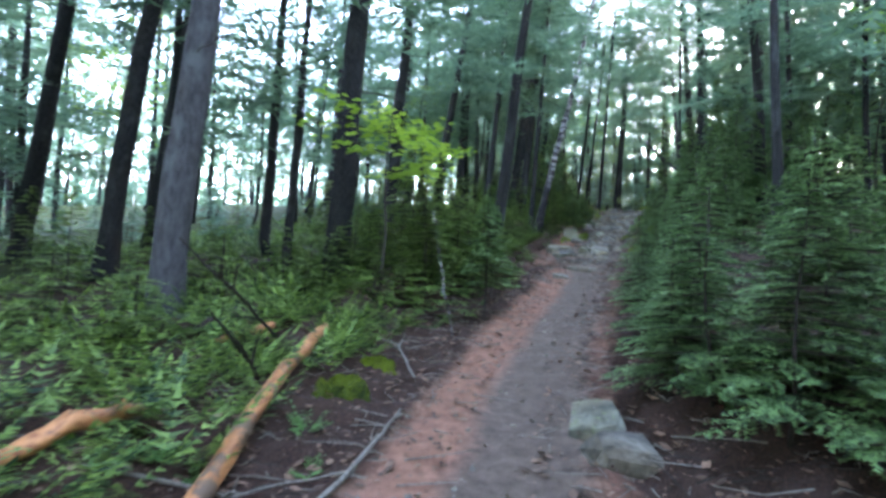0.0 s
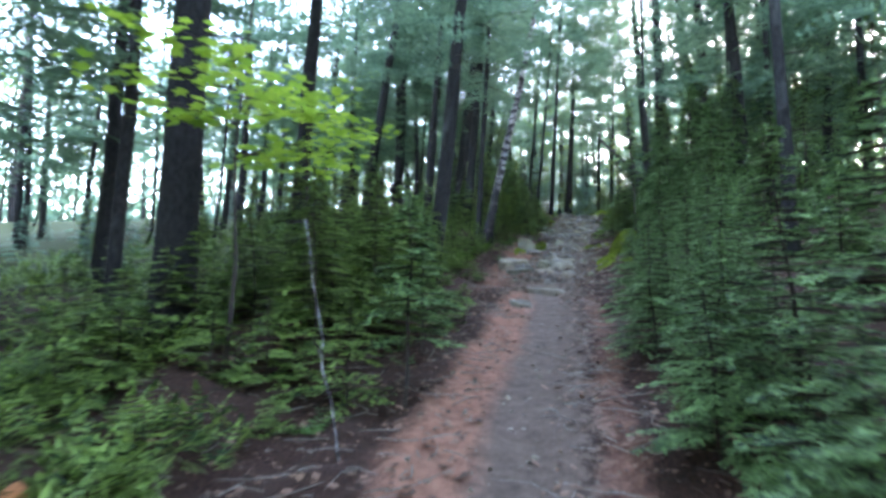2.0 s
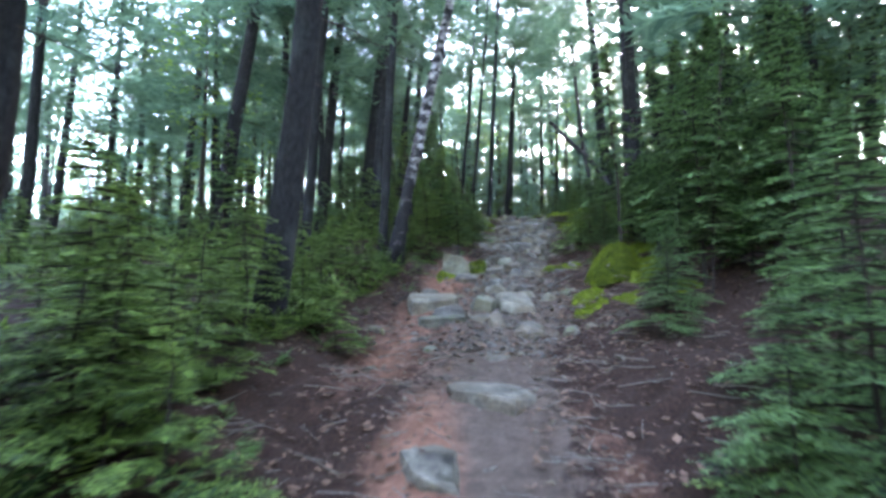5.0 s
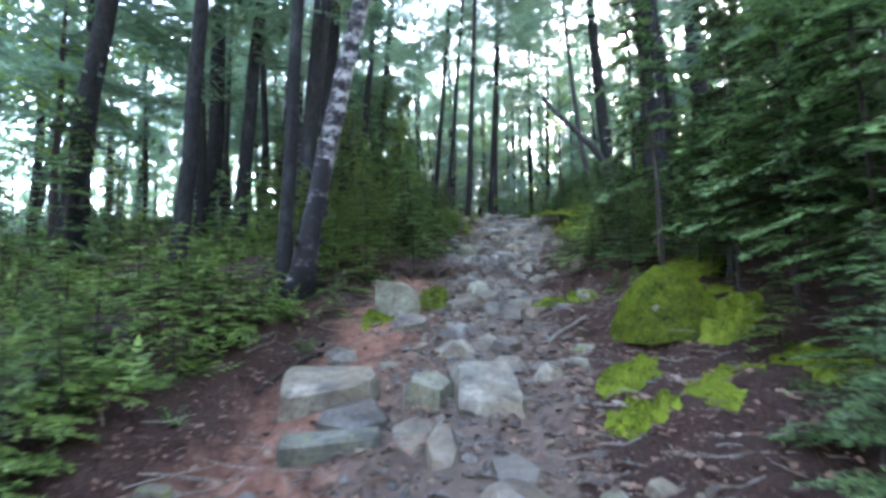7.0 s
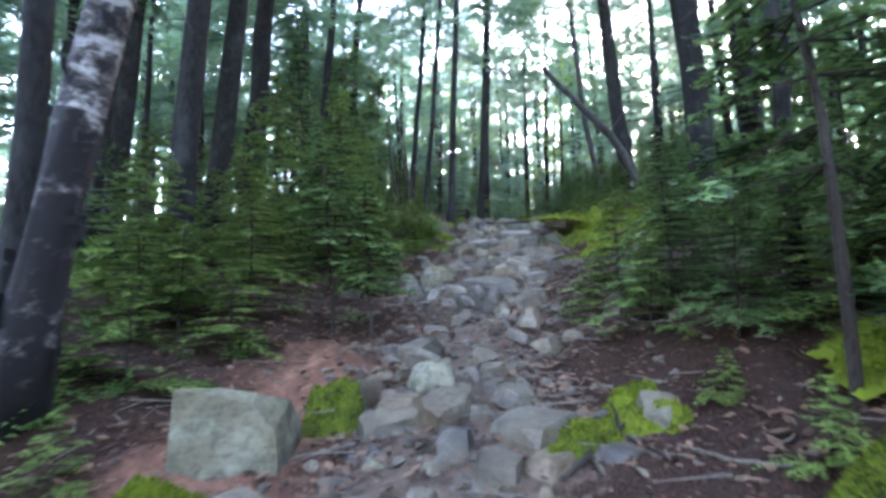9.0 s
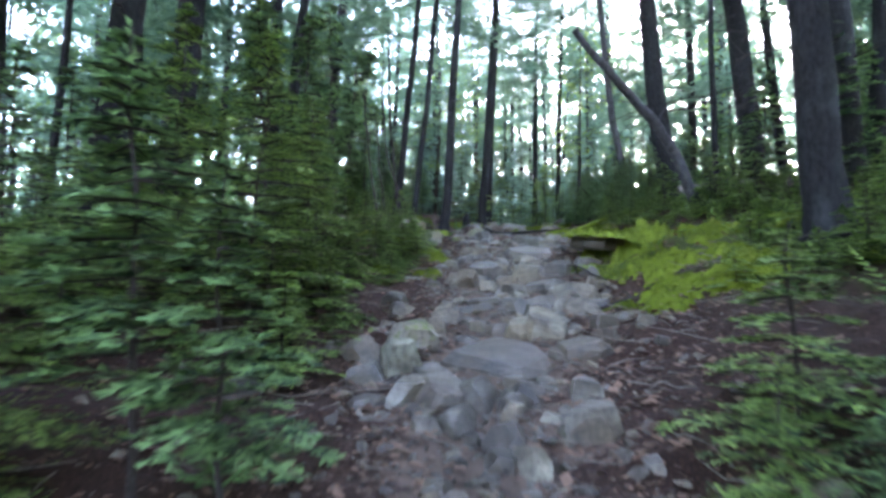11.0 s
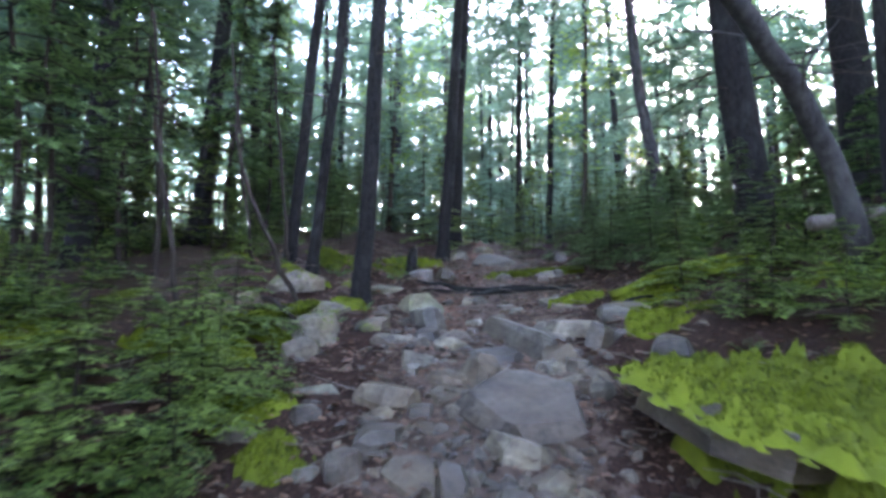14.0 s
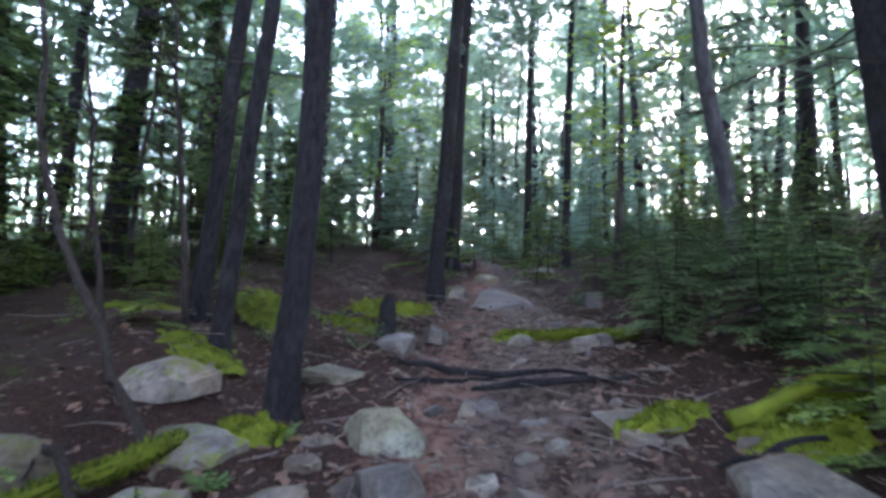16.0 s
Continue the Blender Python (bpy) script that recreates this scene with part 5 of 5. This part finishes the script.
pole("broken_log", [on_floor(-1.98, 4.72, 0.08), on_floor(-1.83, 4.95, 0.13), on_floor(-1.6, 5.2, 0.12)], [0.03, 0.045, 0.035], PEELED, "short broken log of raw orange wood", "log", 11, 22, 3, 0.2, rough=0.16)
mossy(pole("mossy_log", [on_floor(9.85, 25.82, 0.08), on_floor(10.35, 25.68, 0.12), on_floor(11.0, 25.5, 0.1)], [0.045, 0.05, 0.042], MOSS, "fallen branch covered in bright moss", "log", 9, 23, 3, 0.25, rough=0.15), 3)
mossy(pole("mossy_log", [on_floor(6.0, 25.0, 0.05), on_floor(6.6, 25.7, 0.1), on_floor(7.1, 26.4, 0.08)], [0.05, 0.05, 0.04], MOSS, "fallen branch covered in bright moss", "log", 9, 24, rough=0.15), 3)
mossy(pole("mossy_log", [on_floor(9.8, 28.2, 0.05), on_floor(10.6, 27.6, 0.08)], [0.04, 0.035], MOSS, "thin mossy fallen branch", "log", 9, 25), 4)


def twig(pts, r, mat=None, label="thin dark fallen branch", seed=1, stubs=2):
    root = "root" in label
    return pole("root" if root else "stick", pts, [r * 0.5, r, r * 0.8, r * 0.4] if root else [r, r * 0.8, r * 0.4], mat or TWIG, label, "root" if root else "stick", 7, seed, stubs, 0.25, 0.12 if root else 0.05, 0.013 if root else 0.005)


twig([on_floor(-1.5, 5.0, 0.03), (-1.65, 4.3, 1.43), (-1.9, 3.8, 1.82)], 0.017, seed=31, stubs=3)
twig([on_floor(-1.58, 4.5, 0.04), (-1.56, 4.0, 1.12), (-1.52, 3.5, 1.33)], 0.015, seed=32, stubs=2)
twig([on_floor(-1.38, 4.16, 0.04), (-1.35, 3.8, 1.0), (-1.3, 3.3, 1.23)], 0.012, seed=33)
twig([on_floor(-0.6, 2.5, 0.03), on_floor(-0.35, 3.2, 0.1), on_floor(-0.25, 3.9, 0.05)], 0.018, DEAD, "grey dead branch lying by the trail", 34, 4)
twig([on_floor(-1.7, 2.6, 0.03), on_floor(-1.0, 2.7, 0.06), on_floor(-0.5, 2.95, 0.04)], 0.012, DEAD, "grey dead branch lying by the trail", 35)
twig([on_floor(-0.2, 4.8, 0.03), on_floor(-0.4, 5.3, 0.15), on_floor(-0.75, 5.8, 0.05)], 0.012, DEAD, "grey dead branch lying by the trail", 36)
twig([on_floor(0.15, 6.2, 0.0), (0.0, 6.4, 1.7), (-0.15, 6.55, 2.5)], 0.008, BIRCH, "slender speckled sapling stem at the trail edge", 37, 1)
twig([on_floor(7.0, 26.3, -0.05), (6.73, 26.38, 6.25), (6.37, 26.48, 7.2), (6.28, 26.5, 8.3)], 0.028, TWIG, "thin crooked dead stem", 38, 3)
twig([on_floor(6.18, 25.25, -0.05), (6.0, 25.4, 6.5), (5.85, 25.45, 8.0)], 0.024, TWIG, "thin crooked dead stem", 39, 3)
twig([on_floor(6.85, 28.0, -0.05), (6.75, 28.0, 7.4), (6.6, 28.0, 9.0)], 0.028, TWIG, "thin crooked dead stem", 40, 4)
twig([on_floor(6.5, 27.3, -0.05), (6.35, 27.3, 7.2), (6.25, 27.3, 8.2)], 0.02, TWIG, "thin crooked dead stem", 41, 4)
twig([on_floor(6.3, 26.3, 0.0), (6.7, 26.0, 5.9), (6.9, 25.6, 5.75)], 0.03, TWIG, "dark broken branch leaning on stones", 42, 2)
twig([on_floor(8.3, 27.5, 0.02), on_floor(8.9, 27.3, 0.05), on_floor(9.7, 27.0, 0.02)], 0.03, BARK, "bare root crossing the trail", 43, 0)
twig([on_floor(8.8, 27.0, 0.02), on_floor(9.4, 26.85, 0.06), on_floor(10.1, 26.75, 0.02)], 0.032, BARK, "bare root crossing the trail", 44, 0)
twig([on_floor(8.3, 27.15, 0.01), on_floor(8.7, 27.15, 0.04), on_floor(9.1, 27.25, 0.01)], 0.02, BARK, "bare root crossing the trail", 45, 0)
twig([on_floor(9.5, 25.55, 0.02), on_floor(9.9, 25.45, 0.05), on_floor(10.2, 25.4, 0.0)], 0.018, BARK, "bare root crossing the trail", 46, 0)
twig([on_floor(7.75, 22.9, 0.05), on_floor(7.95, 22.3, 0.1), on_floor(8.05, 21.8, 0.03)], 0.02, TWIG, "dark branch lying among stones", 47, 1)
twig([on_floor(7.3, 20.9, 0.03), on_floor(7.7, 21.0, 0.09), on_floor(8.1, 21.3, 0.03)], 0.016, TWIG, "dark branch lying among stones", 48, 1)
twig([on_floor(2.7, 15.3, 0.02), on_floor(3.0, 15.9, 0.06), on_floor(3.3, 16.2, 0.03)], 0.02, TWIG, "dark branch lying by the stones", 49, 1)
twig([on_floor(5.3, 16.3, 0.02), on_floor(5.7, 16.5, 0.05), on_floor(6.1, 16.9, 0.03)], 0.014, TWIG, "dark branch lying by the stones", 50, 1)
twig([on_floor(5.6, 15.9, 0.02), on_floor(5.2, 15.7, 0.05), on_floor(4.95, 15.4, 0.02)], 0.015, DEAD, "grey dead branch lying by the trail", 51, 1)

# stump among the undergrowth
soup = Soup()
srng = np.random.default_rng(61)
soup.tube(np.array([(0, 0, -0.1), (0, 0, 0.1), (0.01, 0, 0.3), (0.03, 0, 0.42)]), [0.13, 0.09, 0.075, 0.05], 9, 0.12, srng, 0.5)
stump = new("tree_stump", soup.mesh("stump", [BARK]))
stump.matrix_basis = pose(8.5, 28.6, floor_z(8.5, 28.6))
tagged(stump, "dark broken tree stump on the forest floor", "stump")

# ---- maple branch over the left bank ----
def maple(x, y, z0, seed, tiers, reach, leaf=0.1):
    rng = np.random.default_rng(seed)
    ob = holder("maple_sapling", pose(x, y, floor_z(x, y) - 0.05), "young maple with flat tiers of bright green leaves", "tree")
    soup, pts = Soup(), []
    soup.tube(np.array([(0, 0, 0), (0.05, 0, z0 * 0.5), (0.0, 0, z0), (0.1, 0, z0 + tiers * 0.3 + 0.4)]), [0.022, 0.018, 0.014, 0.006], 6)
    for i in range(tiers):
        for _ in range(4):
            az = rng.uniform(0, 2 * math.pi)
            o = np.array([math.cos(az), math.sin(az), 0.08]) * reach * rng.uniform(0.6, 1.1)
            b = np.array([0, 0, z0 + 0.28 * i + rng.uniform(-0.06, 0.06)])
            limb = Soup()
            limb.tube(np.array([b, b + o * 0.5 + [0, 0, 0.05], b + o]), [0.008, 0.005, 0.002], 4)
            put_part("branch", limb.mesh("maple_branch", [TWIG]), ob)
            u = rng.uniform(0.25, 1.1, 22)
            pts.append(b + o * u[:, None] + rng.normal(0, 0.16, (22, 3)) * [1, 1, 0.14])
    put_part("trunk", soup.mesh("maple_stem", [TWIG]), ob)
    p = np.concatenate(pts)
    lobes = np.array([(0, 0), (0.42, 0.1), (0.3, 0.38), (0.55, 0.62), (0.2, 0.6), (0, 1.0), (-0.2, 0.6), (-0.55, 0.62), (-0.3, 0.38), (-0.42, 0.1)])
    fol = Soup()
    for c in p:
        az = rng.uniform(0, 2 * math.pi)
        a = np.array([math.cos(az), math.sin(az), rng.uniform(-0.35, 0.1)])
        s = np.array([-math.sin(az), math.cos(az), rng.uniform(-0.25, 0.25)])
        L = leaf * rng.uniform(0.7, 1.25)
        fol.add(c + (lobes[:, :1] * s + lobes[:, 1:] * a) * L, [(0, 1, 2, 4, 5, 6, 8, 9), (2, 3, 4), (6, 7, 8)])
    put_part("crown", fol.mesh("maple_leaves", [MAPLE]), ob)
    return ob


maple(-0.85, 7.3, 1.75, 71, 4, 1.05, 0.12)
maple(-0.6, 9.3, 1.9, 72, 3, 1.0, 0.12)

# ---- small cover: herbs, leaves, twigs, gravel ----
def herb_kind(seed):
    rng = np.random.default_rng(seed)
    soup = Soup()
    for _ in range(9):
        az = rng.uniform(0, 2 * math.pi)
        o = np.array([math.cos(az), math.sin(az), 0])
        s = np.array([-o[1], o[0], 0])
        ln = rng.uniform(0.1, 0.2)
        tip = o * ln * 0.8 + np.array([0, 0, ln * rng.uniform(0.4, 1.1)])
        for u in np.linspace(0.35, 1, 5):
            for sg in (-1, 1):
                p = tip * u
                w = 0.035 * rng.uniform(0.7, 1.3)
                d = unit(o * 0.6 + s * sg + np.array([0, 0, rng.uniform(-0.2, 0.3)])) * w * 1.6
                soup.quads([[p, p + d * 0.5 + o * w * 0.4, p + d, p + d * 0.5 - o * w * 0.4]])
        soup.tube(np.array([(0, 0, 0), tip * 0.5, tip]), [0.003, 0.002, 0.001], 3)
    return tagged(new("herb", soup.mesh("herb", [HERB])), "small green leafy herb on the bank", "plant", "herbs of the bank")


HERBS = [herb_kind(81), herb_kind(82)]
rng = np.random.default_rng(83)
for i in range(90):
    f = rng.uniform(1.5, 30)
    s = -rng.uniform(1.0, 2.6) if rng.uniform() < 0.7 else rng.uniform(1.1, 2.2)
    if s > 0 and f < 13:
        continue
    x, y = beside(f, s)
    plant_at(HERBS[i % 2], x, y, rng.uniform(0.6, 1.3), rng.uniform(0, 360), "", "", 0.02)


def scatter(name, count, f0, f1, spread, shape, mats, label, category, seed, clear=0.0):
    rng = np.random.default_rng(seed)
    soup = Soup()
    for _ in range(count):
        f, s = rng.uniform(f0, f1), rng.normal(0, spread)
        if abs(s) < clear:
            continue
        x, y = beside(f, s)
        shape(soup, np.array([x, y, floor_z(x, y)]), rng)
    return tagged(new(name, soup.mesh(name, mats)), label, category, "", "stuff")


def leaf_shape(soup, p, rng):
    az, L = rng.uniform(0, 2 * math.pi), 0.028 + 0.065 * rng.uniform() ** 2
    a = np.array([math.cos(az), math.sin(az), rng.uniform(-0.3, 0.5)]) * L
    s = np.array([-math.sin(az), math.cos(az), rng.uniform(-0.3, 0.3)]) * L * 0.35
    p = p + [0, 0, 0.012]
    soup.add([p, p + a * 0.5 + s, p + a, p + a * 0.5 - s, p + a * 0.5 + [0, 0, 0.006]], [(0, 4, 1), (1, 4, 2), (2, 4, 3), (3, 4, 0)])


def stick_shape(soup, p, rng):
    az, L = rng.uniform(0, 2 * math.pi), rng.uniform(0.08, 0.45)
    a = np.array([math.cos(az), math.sin(az), rng.uniform(-0.1, 0.25)]) * L
    q = p + [0, 0, 0.012]
    soup.tube(np.array([q, q + a * 0.5 + rng.normal(0, 0.015, 3), q + a]), [0.005, 0.004, 0.002], 4)


CHIPS = []
for i in range(8):
    crng = np.random.default_rng(1700 + i)
    bm = bmesh.new()
    for _ in range(10):
        q = unit(crng.normal(0, 1, 3)) * crng.uniform(0.8, 1.1)
        bm.verts.new((q[0] * 0.5, q[1] * 0.4, q[2] * 0.22))
    hull = bmesh.ops.convex_hull(bm, input=bm.verts[:])
    bmesh.ops.delete(bm, geom=[g for g in hull["geom_interior"] if isinstance(g, bmesh.types.BMVert)], context='VERTS')
    bm.verts.index_update()
    CHIPS.append((np.array([v.co[:] for v in bm.verts]), [tuple(v.index for v in fc.verts) for fc in bm.faces]))
    bm.free()


def chip_shape(soup, p, rng, lo=0.02, hi=0.09):
    v, f = CHIPS[int(rng.integers(8))]
    m = np.array(Euler(rng.normal(0, 0.35, 3) * [1, 1, 0] + [0, 0, rng.uniform(0, 6.28)]).to_matrix())
    soup.add(v @ m.T * (lo + (hi - lo) * rng.uniform() ** 2.2) * 1.6 + p + [0, 0, 0.004], f)


def tuft_shape(soup, p, rng):
    out = []
    for _ in range(7):
        az, L = rng.uniform(0, 6.28), rng.uniform(0.14, 0.38)
        o = np.array([math.cos(az), math.sin(az), rng.uniform(0.25, 1.0)])
        s = np.array([-math.sin(az), math.cos(az), 0]) * L * 0.22
        for u in (0.2, 0.33, 0.46, 0.59, 0.72, 0.85):
            c = p + o * L * u
            for sg in (-1, 1):
                out.append([c, c + o * L * 0.075, c + s * sg * (1.1 - u) * 1.6 + o * L * 0.16 + [0, 0, -0.02]])
        c = p + o * L * 0.85
        out.append([c - s * 0.3, c + s * 0.3, c + o * L * 0.3])
    soup.tris(np.array(out))


def bank(name, count, f0, f1, s0, s1, seed, label):
    rng = np.random.default_rng(seed)
    soup = Soup()
    for _ in range(count):
        f, s = rng.uniform(f0, f1), s0 + (s1 - s0) * rng.uniform() ** 1.6
        x, y = beside(f, s)
        if noise.noise(Vector((x * 0.7, y * 0.7, seed))) > -0.12:
            tuft_shape(soup, np.array([x, y, floor_z(x, y)]), rng)
    return tagged(new(name, soup.mesh(name, [NEEDLE_LIGHT])), label, "undergrowth", "", "stuff")


bank("undergrowth", 160, 0.5, 6.0, -1.55, -4.0, 7, "low green ferns and spruce seedlings")
scatter("twig_litter", 260, 0.5, 6.5, 1.6, lambda a, b, c: stick_shape(a, b, c), [TWIG], "dark dry twigs beside the fallen log", "twigs", 97, 0.9)
bank("undergrowth", 1500, -1, 17, -2.0, -14, 3, "low green ferns and spruce seedlings")
bank("undergrowth", 420, 17, 25, -3.2, -14, 4, "low green ferns and spruce seedlings")
bank("undergrowth", 260, 25, 34, -5.0, -14, 6, "low green ferns and spruce seedlings")
bank("undergrowth", 900, 17, 36, 2.6, 12, 5, "low green ferns and spruce seedlings")
scatter("leaf_litter", 26000, -1, 31, 1.8, leaf_shape, [LITTER], "brown fallen leaves and needles", "leaves", 91, 0.22)
scatter("leaf_litter", 12000, 12.5, 31, 1.3, leaf_shape, [LITTER], "brown fallen leaves and needles", "leaves", 96, 0.1)
scatter("twig_litter", 3200, 0, 31, 1.7, stick_shape, [DEAD], "small dry twigs on the forest floor", "twigs", 92, 0.3)
scatter("gravel", 4200, 13, 25.5, 0.45, lambda a, b, c: chip_shape(a, b, c, 0.015, 0.085), [ROCKS['w']], "broken grey stone chips in the trail", "gravel", 93)
scatter("gravel", 1500, 12, 30, 0.9, chip_shape, [ROCKS['g']], "scattered pale stone chips", "gravel", 94)
scatter("gravel", 500, 0, 13, 0.45, lambda a, b, c: chip_shape(a, b, c, 0.01, 0.05), [ROCKS['g']], "small pebbles on the trail", "gravel", 95)
